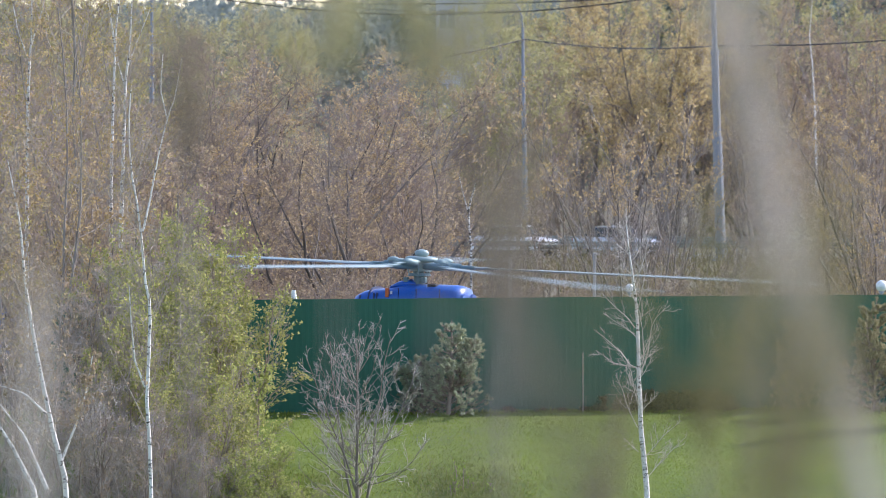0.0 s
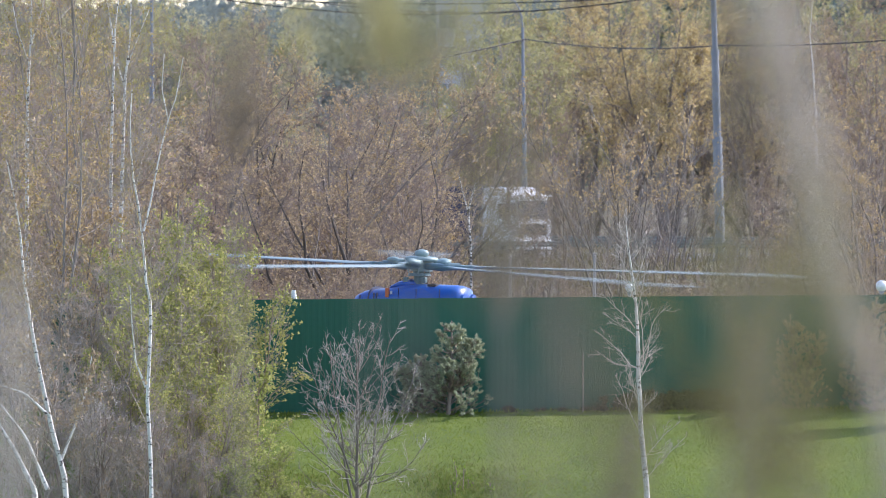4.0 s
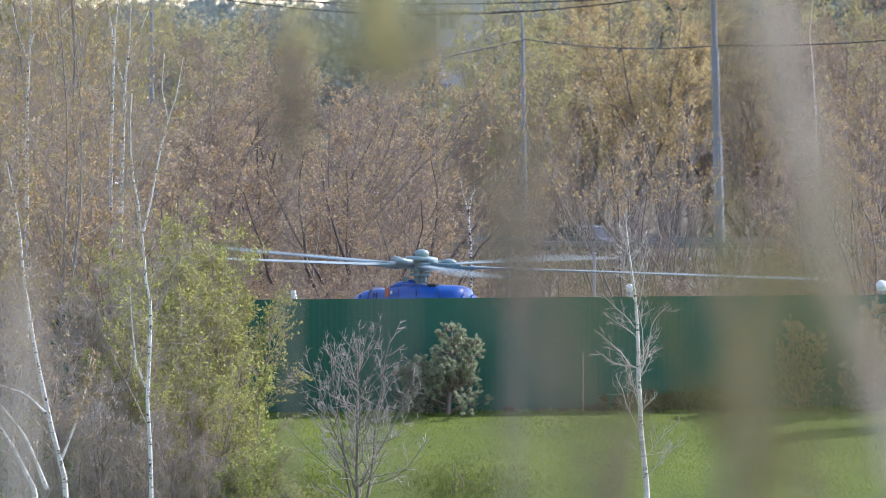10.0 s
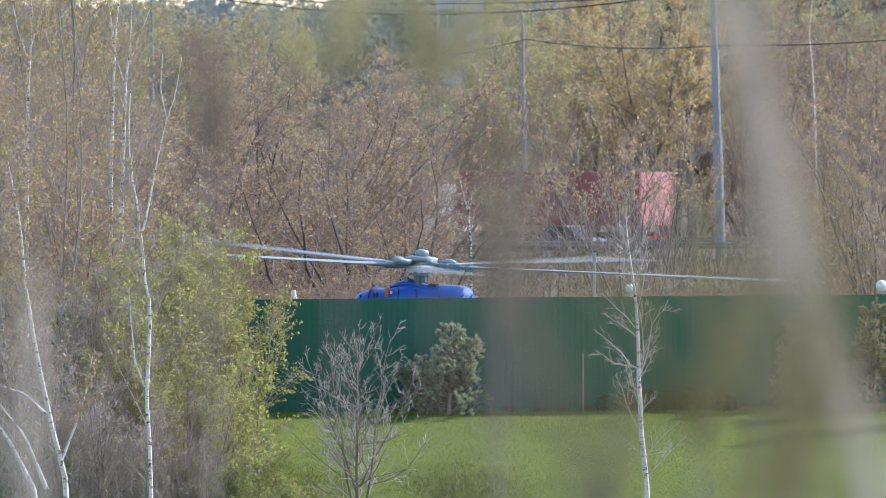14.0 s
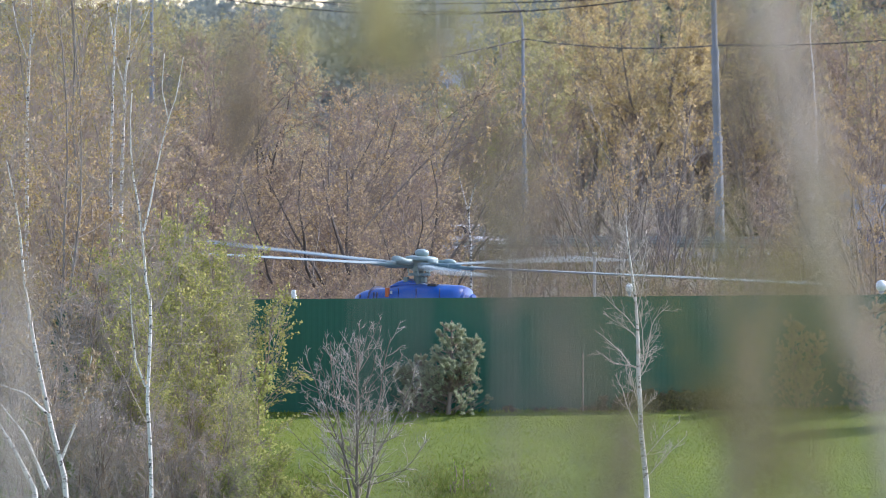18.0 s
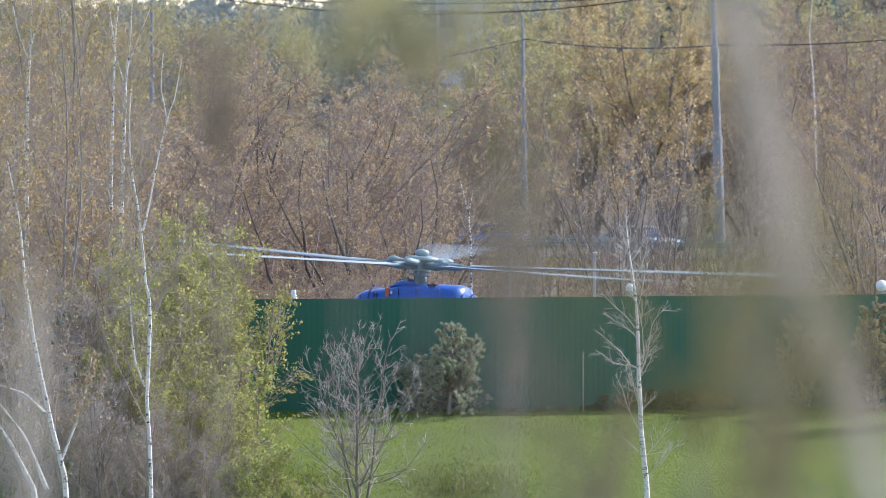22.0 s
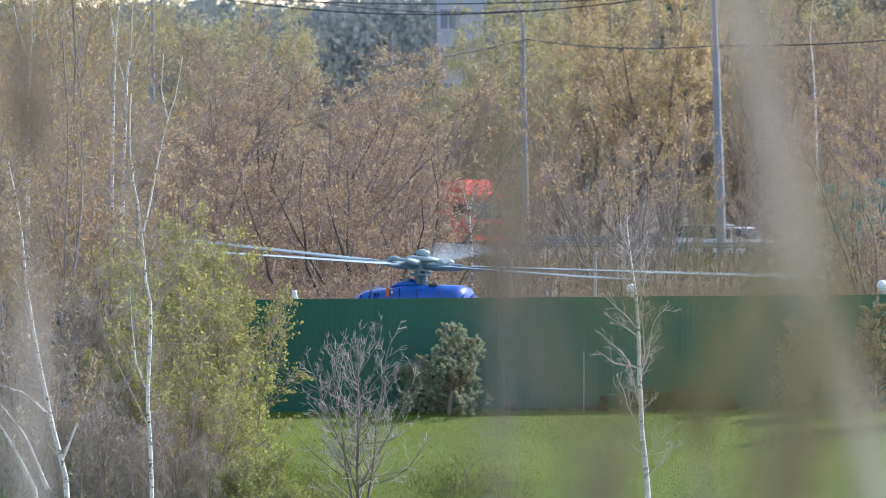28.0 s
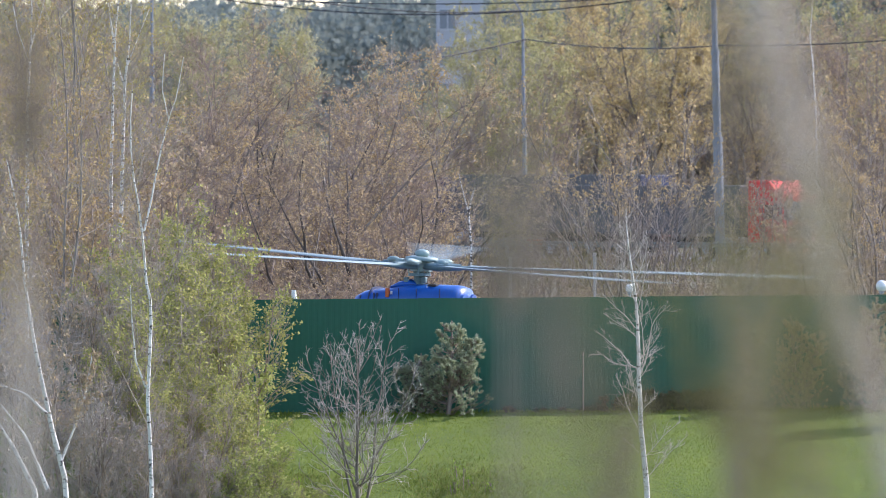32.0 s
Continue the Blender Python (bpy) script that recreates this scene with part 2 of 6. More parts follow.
def plant(name, rng, stems, spec, barks, leaf=None, leaf_size=0.08, per_twig=3, spread=0.06, fine=None, long=1.5, tuft=None, sides=(), over=0.0):
    """A tree: stems, limbs, twigs and a crown of leaves as parts of one thing. tuft: size of the leaf clumps and share kept; sides: limbs shaped by hand; over: height above which leaves stand.
    spec: for each order of branching (count, start, ratio, angle, wander, up, points, thin, floor)."""
    root = new(name)
    root.empty_display_size = 0.3
    orders = [stems]
    for s in spec:
        nxt = []
        reach = [np.linalg.norm(np.diff(m[0], axis=0), axis=1).sum() for m in orders[-1]]
        for mother, ln in zip(orders[-1], reach):
            n = s[0] if len(orders) > 1 else max(3, round(s[0] * min(1, ln / max(reach))))
            nxt += limbs(rng, mother, n, *s[1:])
        orders.append(nxt + (list(sides) if len(orders) == 1 else []))
    for i, (pts, rad) in enumerate(stems):
        v, f = tubes([(pts, rad)], 7)
        child("trunk", mesh_of("trunk", v, f, barks[0], True), root)
    if len(orders) > 1:
        v, f = tubes(orders[1], 4)
        tagged(child("branchwork", mesh_of("branchwork", v, f, barks[1], True), root), kind="stuff")
    if len(orders) > 2:
        v, f = tubes([x for o in orders[2:] for x in o], 3)
        tagged(child("twigwork", mesh_of("twigwork", v, f, barks[2]), root), kind="stuff")
    pos = None
    if fine:
        p, tip, v, f = sprays(rng, orders[-1], *fine)
        tagged(child("twig_spray", mesh_of("twig_spray", v, f, barks[2]), root), kind="stuff")
        t = rng.uniform(0.35, 1.0, (len(p), per_twig, 1))
        pos = (p[:, None] + (tip - p)[:, None] * t).reshape(-1, 3)
        pos = pos + rng.normal(size=pos.shape) * spread * 0.3
    if leaf:
        pos = along(rng, orders[-1], per_twig, spread) if pos is None else pos
        pos = clumped(rng, pos, *tuft) if tuft else pos
        pos = pos[pos[:, 2] > over] if over else pos
        v, f = leaf_quads(rng, pos, leaf_size, long)
        tagged(child("crown", mesh_of("crown", v, f, leaf), root), kind="stuff")
    return root


def rooted(rng, count, height, r, lean, n=7, wander=0.06, up=0.05, spread=0.25):
    """Stems that rise from one foot."""
    out = []
    for i in range(count):
        d = np.array([rng.normal() * lean, rng.normal() * lean, 1.0])
        h = height * rng.uniform(0.75, 1.05) if i else height
        p = (rng.normal() * spread, rng.normal() * spread, -0.2) if count > 1 else (0, 0, -0.2)
        out.append((line(rng, p, d, h, n, wander, up), np.linspace(r * rng.uniform(0.7, 1.1), 0.012, n + 1)))
    return out


def bent(points, r0, r1, n=12):
    """One stem through a few bends, smoothed."""
    p = np.array(points, float)
    t = np.linspace(0, len(p) - 1, n)
    pts = np.stack([np.interp(t, np.arange(len(p)), p[:, i]) for i in range(3)], 1)
    return pts, np.linspace(r0, r1, n)


# ---- ground ----
def smooth(a, b, x):
    t = np.clip((x - a) / (b - a), 0, 1)
    return t * t * (3 - 2 * t)


def ground_z(x, y):
    x, y = np.asarray(x, float), np.asarray(y, float)
    z = np.interp(y, [-100, 150, 166, 190, 207, 211.5, 214, 216, 245, 300, 400, 500, 620, 850, 1400, 4000],
                  [-8, -8, -7.6, -3.7, -0.50, 0.12, 0.12, -0.5, -0.9, 0.0, 1.5, 1.6, 4.0, 9.0, 11, 11])
    z = z + np.where((y < 213) & (y > 170), 0.012 * x, 0)
    off = np.abs((x - ROAD_MID[0]) * -ROAD_WAY[1] + (y - ROAD_MID[1]) * ROAD_WAY[0])
    k = 1 - smooth(13.5, 22, off)
    return z * (1 - k) + (ROAD_Z - 0.06) * k


def gz(x, y):
    return float(ground_z(x, y))


M_ASPHALT = paint("asphalt", (0.06, 0.06, 0.06), 0.9, 0, 0.25, 0.8)
M_POLE = paint("weathered_grey_pole", (0.23, 0.25, 0.275), 0.65, 0.2, 0.15, 2.0)
M_STEEL = paint("galvanised_steel", (0.33, 0.36, 0.40), 0.5, 0.6, 0.15, 2.0)
M_FENCE = paint("green_sheet_paint", (0.003, 0.105, 0.060), 0.5, 0, 0.12, 0.5)
M_DARK = paint("black_rubber", (0.025, 0.025, 0.027), 0.8, 0, 0.2)
M_CONCRETE = paint("concrete", (0.42, 0.41, 0.39), 0.9, 0, 0.2, 1.5)
M_RAIL = paint("weathered_rail", (0.20, 0.23, 0.215), 0.7, 0, 0.2, 2.0)
M_WIRE = paint("cable_black", (0.02, 0.02, 0.025), 0.6)
M_WHITE = paint("white_paint", (0.78, 0.78, 0.76), 0.45, 0, 0.06)


def ground_material(name):
    """Spring grass on the lawn; dry grass and leaf litter beyond the fence."""
    m, nt, b = material(name, 0.95)
    patch, mid, fine = grain(nt, 0.12, 3), grain(nt, 0.55, 6, (1, 0.5, 1), 0.7), grain(nt, 7.0, 6)
    lawn = mix(nt, 0.5, ramp(nt, mid, [(0.32, (0.045, 0.08, 0.006)), (0.5, (0.105, 0.16, 0.010)), (0.68, (0.17, 0.215, 0.02))]),
               ramp(nt, fine, [(0.25, (0.05, 0.085, 0.006)), (0.75, (0.15, 0.20, 0.018))]))
    litter = mix(nt, 0.5, ramp(nt, mid, [(0.3, (0.07, 0.06, 0.035)), (0.7, (0.16, 0.13, 0.08))]), ramp(nt, fine, [(0.3, (0.05, 0.045, 0.025)), (0.7, (0.17, 0.15, 0.08))]))
    co, sp = nt.nodes.new("ShaderNodeTexCoord"), nt.nodes.new("ShaderNodeSeparateXYZ")
    nt.links.new(co.outputs["Object"], sp.inputs[0])
    w = nt.nodes.new("ShaderNodeMath")
    w.operation = "MULTIPLY_ADD"
    nt.links.new(patch, w.inputs[0])
    w.inputs[1].default_value = 1.5
    nt.links.new(sp.outputs[1], w.inputs[2])
    mr = nt.nodes.new("ShaderNodeMapRange")
    mr.inputs[1].default_value, mr.inputs[2].default_value = 214.4, 215.4
    nt.links.new(w.outputs[0], mr.inputs[0])
    nt.links.new(mix(nt, mr.outputs[0], lawn, litter), b.inputs["Base Color"])
    bump(nt, b, fine, 0.8, 0.08)
    return m


def build_ground():
    xs = np.concatenate([np.linspace(-2600, -120, 20), np.linspace(-100, 100, 81), np.linspace(120, 2600, 20)])
    ys = np.concatenate([np.linspace(-400, 140, 14), np.linspace(150, 260, 111), np.linspace(265, 600, 68), np.linspace(650, 4500, 25)])
    gx, gy = np.meshgrid(xs, ys)
    z = ground_z(gx, gy)
    v = np.stack([gx, gy, z], -1).reshape(-1, 3)
    n, k = len(xs), len(ys)
    a = (np.arange(k - 1) * n)[:, None] + np.arange(n - 1)[None]
    f = np.stack([a, a + 1, a + n + 1, a + n], -1).reshape(-1, 4)
    g = new("ground", mesh_of("ground", v, f, ground_material("grass_and_litter"), True))
    tagged(g, "grassy sloping ground with a mown spring lawn", "ground", kind="structure")


build_ground()


def build_own_house():
    """Plain wall of the building from which the view is taken, behind the eye."""
    wall = paint("plain_render", (0.5, 0.48, 0.45), 0.9, 0, 0.1, 0.5)
    bm = bmesh.new()
    bmesh.ops.create_cube(bm, size=1, matrix=Matrix.LocRotScale((0, -6.6, 2.0), None, (30, 12, 20.4)))
    me = bpy.data.meshes.new("wall_south")
    bm.to_mesh(me)
    bm.free()
    me.materials.append(wall)
    tagged(new("wall_south", me), "plain rendered house wall behind the viewpoint", "wall", kind="structure")


build_own_house()


def road_point(s, off, z=0.0):
    """s: metres along the road, off: metres from its middle towards the camera's side."""
    return Vector((ROAD_MID[0] + s * ROAD_WAY[0] + off * ROAD_WAY[1], ROAD_MID[1] + s * ROAD_WAY[1] - off * ROAD_WAY[0], ROAD_Z + z))


def box(bm, x, y, z, sx, sy, sz, bevel=0.0, m=None):
    """A box with its centre at x, y, z."""
    r = bmesh.ops.create_cube(bm, size=1, matrix=(m or Matrix()) @ Matrix.LocRotScale((x, y, z), None, (sx, sy, sz)))
    if bevel:
        es = list({e for v in r["verts"] for e in v.link_edges})
        bmesh.ops.bevel(bm, geom=es, offset=bevel, segments=2, affect="EDGES", profile=0.5)
    return bm


def rod(bm, p, q, r, r2=None, sides=10):
    """A round bar from p to q."""
    p, q = Vector(p), Vector(q)
    m = Matrix.Translation((p + q) / 2) @ (q - p).to_track_quat("Z", "Y").to_matrix().to_4x4()
    bmesh.ops.create_cone(bm, cap_ends=True, segments=sides, radius1=r, radius2=r if r2 is None else r2, depth=(q - p).length, matrix=m)
    return bm


def prism(bm, outline, y0, y1, bevel=0.0, inset=0.0):
    """An outline in x and z, drawn out from y0 to y1; inset narrows the upper half."""
    zs = [p[1] for p in outline]
    top, low = max(zs), min(zs)
    sh = lambda z: inset * (z - low) / (top - low)
    a = [bm.verts.new((x, y0 + sh(z), z)) for x, z in outline]
    b = [bm.verts.new((x, y1 - sh(z), z)) for x, z in outline]
    n = len(outline)
    fs = [bm.faces.new(a[::-1]), bm.faces.new(b)] + [bm.faces.new((a[i], a[(i + 1) % n], b[(i + 1) % n], b[i])) for i in range(n)]
    bmesh.ops.recalc_face_normals(bm, faces=fs)
    if bevel:
        bmesh.ops.bevel(bm, geom=list({e for f in fs for e in f.edges}), offset=bevel, segments=2, affect="EDGES", profile=0.5)
    return bm


def B():
    return bmesh.new()


def build_road():
    def strip(name, o0, o1, z, mat, n=60, reach=420):
        v, f = [], []
        for i in range(n + 1):
            s = -reach + 2 * reach * i / n
            v += [road_point(s, o0, z), road_point(s, o1, z)]
            if i:
                f.append((2 * i - 2, 2 * i - 1, 2 * i + 1, 2 * i))
        return new(name, mesh_of(name, [tuple(p) for p in v], f, mat))
    tagged(strip("road", -12, 12, 0.0, M_ASPHALT), "grey asphalt main road with several lanes", "road", kind="structure")
    for o in (-11.3, -7.6, -4.0, 4.0, 7.6, 11.3):
        tagged(strip("road_marking", o - 0.08, o + 0.08, 0.005, M_WHITE), "white painted lane line", "road marking", kind="structure")
    for off in (12.6, 0.35, -0.35, -12.6):
        g = new("guard_rail")
        tagged(g, "galvanised steel guard rail on short posts beside the road", "guard rail")
        bm = B()
        for z in (0.62, 0.78):
            p, q = road_point(-110, off, z), road_point(110, off, z)
            mm = look(p, q)
            rod(bm, p, q, 0.055, sides=6)
        box(bm, 0, 0, 0, 0.02, 0.2, 220, 0, Matrix.Translation(road_point(0, off, 0.7)) @ (Vector((ROAD_WAY[0], ROAD_WAY[1], 0))).to_track_quat("Z", "X").to_matrix().to_4x4())
        part("rail", bm, M_RAIL, g)
        bm = B()
        box(bm, 0, 0, 0.35, 0.1, 0.06, 0.8)
        me = None
        for i in range(27):
            if me is None:
                post = part("post", bm, M_STEEL, g)
                me = post.data
            else:
                post = child("post", me, g)
            post.location = road_point(-52 + 4 * i, off)


build_road()


# ---- fence ----
FENCE_Y = 213.0


def build_fence():
    fence = new("fence")
    tagged(fence, "tall dark green profiled sheet metal fence beside the lawn", "fence")
    w, n = 1.10, 30
    pitch, prof = w / 8, ((0.0, 0.0), (0.05, 0.0), (0.070, 0.002), (0.112, 0.002), (0.1375, 0.0))
    bm = B()
    cols = []
    for k in range(8):
        for x, y in prof[:4]:
            cols.append((k * pitch + x, -y))
    cols.append((w, 0.0))
    loop = cols + [(x, y + 0.006) for x, y in reversed(cols)]
    lo = [bm.verts.new((x, y, 0.0)) for x, y in loop]
    hi = [bm.verts.new((x, y, 2.86)) for x, y in loop]
    k = len(loop)
    for i in range(k):
        bm.faces.new((lo[i], lo[(i + 1) % k], hi[(i + 1) % k], hi[i]))
    for i in range(len(cols) - 1):
        bm.faces.new((hi[i], hi[i + 1], hi[k - 2 - i], hi[k - 1 - i]))
    first = None
    x0 = -9.4
    for i in range(n):
        if first is None:
            first = part("sheet", bm, M_FENCE, fence)
            ob = first
        else:
            ob = child("sheet", first.data, fence)
        x = x0 + i * w
        top = 0.02 + 0.008 * x
        ob.location = (x, FENCE_Y + 0.004 * (i % 2), -0.02 + top)
    post = None
    for i in range(12):
        x = x0 + 0.05 + i * 2.75
        if post is None:
            bm = B()
            box(bm, 0, 0, 1.4, 0.06, 0.06, 2.9)
            post = part("post", bm, M_STEEL, fence)
            ob = post
        else:
            ob = child("post", post.data, fence)
        ob.location = (x, FENCE_Y + 0.06, -0.1 + 0.008 * x)
    for z in (0.5, 2.4):
        bm = B()
        m = Matrix.Translation((x0 + n * w / 2, FENCE_Y + 0.03, z + 0.008 * (x0 + n * w / 2))) @ pose(0, 0, 0, 0, -math.degrees(0.008), 0)
        box(bm, 0, 0, 0, n * w, 0.03, 0.04, 0, m)
        part("rail", bm, M_STEEL, fence)


build_fence()


def build_poles():
    """Tapered steel lamp posts and the cables between them."""
    def lamp_post(x, y, top, r, lean, arm, rise=0.6):
        z0 = gz(x, y)
        p = new("street_lamp")
        p.location = (x, y, z0)
        tagged(p, "tall tapered grey steel street lamp beside the road", "street lamp", "street lamps")
        h = top - z0
        tip = Vector((lean * h, 0, h))
        bm = B()
        k = 0.0
        for j, (t0, t1, f) in enumerate(((0, 0.36, 1.0), (0.36, 0.62, 0.78), (0.62, 1.0, 0.56))):
            rod(bm, tip * t0, tip * t1, r * f, r * f * 0.93, 12)
        part("pole", bm, M_POLE, p)
        for t0, f in ((0.36, 1.06), (0.62, 0.84)):
            bm = B()
            rod(bm, tip * (t0 - 0.008), tip * (t0 + 0.008), r * f, r * f, 12)
            part("collar", bm, M_POLE, p)
        bm = B()
        rod(bm, (0, 0, 0), (0, 0, 0.12), r * 1.9, r * 1.7, 12)
        part("base_flange", bm, M_POLE, p)
        pts = [tip + Vector((arm * (1 - math.cos(a)) * 0.9, 0, math.sin(a) * rise)) for a in (0, 0.3, 0.6, 0.9, 1.2, 1.5)]
        bm = B()
        for u, v in zip(pts, pts[1:]):
            rod(bm, u, v, 0.05, 0.045, 8)
        part("arm", bm, M_POLE, p)
        bm = B()
        box(bm, pts[-1].x + 0.3 * (1 if arm > 0 else -1), 0, pts[-1].z, 0.75, 0.28, 0.14, 0.04)
        part("lamp_head", bm, M_POLE, p)
        return Vector((x, y, z0)) + tip
    lamp_post(13.12, 420, 17.5, 0.24, -0.028, 1.5)
    lamp_post(4.35, 468, 13.4, 0.15, -0.014, -1.1, 1.7)
    lamp_post(-14.9, 455, 17.0, 0.155, 0.0, 1.2)

    def cable(a, b, sag, r, n=24):
        pts = np.array([np.array(a) * (1 - t) + np.array(b) * t - np.array([0, 0, sag * 4 * t * (1 - t)]) for t in np.linspace(0, 1, n)])
        v, f = tubes([(pts, np.full(n, r))], 4)
        tagged(new("power_cable", mesh_of("power_cable", v, f, M_WIRE)), "black overhead cable between street lamps", "cable", "overhead cables")
    cable((-14.9, 455, 15.27), (13.0, 420, 14.55), 1.36, 0.032)
    cable((-14.9, 455, 15.04), (13.0, 420, 14.34), 0.62, 0.03)
    cable((-14.9, 455, 16.4), (4.3, 468, 14.3), 0.9, 0.028)
    cable((-3.1, 460, 11.3), (4.35, 468, 12.78), 0.12, 0.034)
    cable((4.35, 468, 12.78), (13.2, 420, 11.8), 0.3, 0.03)
    cable((13.2, 420, 11.8), (34, 380, 14.0), 0.8, 0.03)
    cable((13.0, 420, 16.2), (40, 375, 13.6), 0.6, 0.03)


build_poles()


# ---- helicopter ----
M_BLUE = paint("blue_gloss_paint", (0.006, 0.10, 0.42), 0.38, 0, 0.12, 1.2, 0.2)
M_BLUE_DARK = paint("dark_blue_paint", (0.012, 0.03, 0.10), 0.4)
M_TEAL = paint("pale_teal_primer", (0.235, 0.33, 0.325), 0.5, 0.1, 0.18, 4.0)
M_TEAL_DARK = paint("teal_steel", (0.12, 0.20, 0.22), 0.5, 0.3, 0.25, 5.0)
M_BLADE = paint("blade_blue_grey", (0.25, 0.335, 0.35), 0.62, 0.0, 0.12, 1.0)
M_ORANGE = paint("orange_paint", (0.62, 0.14, 0.03), 0.5)
M_GLASS_DARK = paint("dark_glass", (0.015, 0.02, 0.025), 0.06, 0, 0.1)
HELI = (-0.56, 230.0)


def loft(bm, stations, sides=20, power=2.4):
    """A hull through rounded sections: (x, middle z, half width, half height)."""
    rings = []
    for x, zc, hw, hh in stations:
        ring = []
        for i in range(sides):
            t = 2 * math.pi * i / sides
            c, s = math.cos(t), math.sin(t)
            ring.append(bm.verts.new((x, hw * math.copysign(abs(c) ** (2 / power), c), zc + hh * math.copysign(abs(s) ** (2 / power), s))))
        rings.append(ring)
    for a, b in zip(rings, rings[1:]):
        for i in range(sides):
            bm.faces.new((a[i], a[(i + 1) % sides], b[(i + 1) % sides], b[i]))
    bm.faces.new(rings[0])
    bm.faces.new(rings[-1][::-1])
    bmesh.ops.recalc_face_normals(bm, faces=bm.faces[:])
    for f in bm.faces:
        f.smooth = len(f.verts) == 4
    return bm


def build_helicopter():
    z0 = gz(*HELI)
    h = new("helicopter")
    h.location, h.rotation_euler = (HELI[0] - 0.05, HELI[1], z0 - 0.15), (0, 0, radians(-24))
    tagged(h, "blue transport helicopter standing behind the green fence", "helicopter")
    body = part("fuselage", loft(B(), [(5.6, 1.35, 0.25, 0.3), (5.2, 1.45, 0.8, 0.75), (4.4, 1.55, 1.15, 1.0), (3, 1.6, 1.25, 1.08), (-3, 1.6, 1.25, 1.08), (-4.6, 1.75, 1.0, 0.85), (-6, 1.95, 0.6, 0.55)], 24, 3.0), M_BLUE, h)
    part("tail_boom", loft(B(), [(-5.7, 2.0, 0.58, 0.52), (-9, 2.1, 0.42, 0.40), (-12, 2.2, 0.28, 0.28)], 16), M_BLUE, h)
    bm = B()
    prism(bm, [(-11.4, 2.2), (-12.2, 2.2), (-13.0, 3.9), (-12.5, 3.9)], -0.1, 0.1, 0.04)
    part("tail_fin", bm, M_BLUE, h)
    # engine cowling over the cabin roof: intakes ahead, gearbox fairing behind
    top = part("engine_cowling", loft(B(), [(1.38, 3.30, 0.30, 0.220), (1.34, 3.32, 0.48, 0.400), (1.15, 3.34, 0.60, 0.445), (0.7, 3.35, 0.66, 0.455), (0.0, 3.37, 0.68, 0.455), (-0.4, 3.38, 0.68, 0.415),
                                           (-0.75, 3.33, 0.66, 0.385), (-1.2, 3.31, 0.62, 0.385), (-1.45, 3.28, 0.56, 0.365), (-1.68, 3.20, 0.44, 0.340), (-1.86, 3.08, 0.24, 0.220), (-1.95, 2.95, 0.06, 0.100)], 24, 2.6), M_BLUE, h)
    part("cowling_hump", loft(B(), [(0.0, 3.80, 0.14, 0.06), (-0.2, 3.83, 0.28, 0.12), (-0.5, 3.80, 0.32, 0.10), (-0.72, 3.74, 0.26, 0.05)], 16, 2.2), M_BLUE, top)
    for x, zc, hw, hh in ((-1.18, 3.31, 0.635, 0.442),):
        part("cowling_band", loft(B(), [(x - 0.02, zc, hw, hh), (x + 0.02, zc, hw, hh)], 24, 2.6), M_BLUE_DARK, top)
    for x, zz in ((-0.93, 3.50), (-1.02, 3.50), (-1.45, 3.44)):
        bm = B()
        box(bm, x, -0.60 if x > -1.3 else -0.50, zz, 0.035, 0.08, 0.2, 0.015)
        part("louvre", bm, M_BLUE_DARK, top)
    bm = B()
    box(bm, -0.62, -0.64, 3.60, 0.09, 0.12, 0.24, 0.02)
    part("exhaust_pipe", bm, M_ORANGE, top, "orange-rimmed exhaust outlet")
    part("intake_slot", box(B(), 0.52, -0.30, 3.785, 0.26, 0.22, 0.07, 0.03), M_DARK, top)
    part("marker_light", box(B(), -0.50, -0.665, 3.60, 0.05, 0.05, 0.08, 0.015), M_WHITE, top)
    for x in (-0.30, 0.20, 0.86):
        part("panel_seam", box(B(), x, -0.655, 3.56, 0.014, 0.05, 0.30, 0.005), M_BLUE_DARK, top)
    for s in (-1, 1):
        bm = B()
        rod(bm, (1.25, s * 0.28, 3.34), (1.42, s * 0.28, 3.34), 0.24, 0.21, 18)
        part("engine_intake", bm, M_BLUE, top)
    bm = B()
    prism(bm, [(4.6, 1.7), (5.35, 1.7), (5.0, 2.2), (4.4, 2.4)], -0.95, 0.95, 0.05, 0.1)
    part("windscreen", bm, M_GLASS_DARK, body)
    for x in (3.2, 2.2, 1.2, 0.2, -0.8, -1.8):
        bm = B()
        rod(bm, (x, -1.27, 1.95), (x, 1.27, 1.95), 0.2, 0.2, 16)
        part("porthole", bm, M_GLASS_DARK, body)
    for x, y in ((3.9, 0.35), (3.9, -0.35), (-0.9, 2.1), (-0.9, -2.1)):
        w = part("wheel", rod(B(), (x, y - 0.12, 0.4), (x, y + 0.12, 0.4), 0.4 if x < 0 else 0.3, None, 20), M_DARK, h)
        part("strut", rod(B(), (x, y, 0.4), (x, y * 0.55, 1.2), 0.07), M_STEEL, h)
    part("mast", rod(B(), (0, 0, 3.7), (-0.01, 0, 4.42), 0.16, 0.11, 16), M_TEAL_DARK, h)
    part("swashplate", rod(B(), (0, 0, 4.03), (0, 0, 4.10), 0.30, 0.28, 20), M_TEAL_DARK, h)
    for i in range(5):
        a = 2 * math.pi * i / 5
        part("control_rod", rod(B(), (0.26 * math.cos(a), 0.26 * math.sin(a), 4.02), (0.33 * math.cos(a), 0.33 * math.sin(a), 4.32), 0.022), M_TEAL, h)
    for s in (-0.28, 0.22):
        bm = B()
        box(bm, s, -0.2, 3.92, 0.13, 0.14, 0.16, 0.03)
        part("actuator", bm, M_TEAL_DARK, h)
    return h


BLADES = []


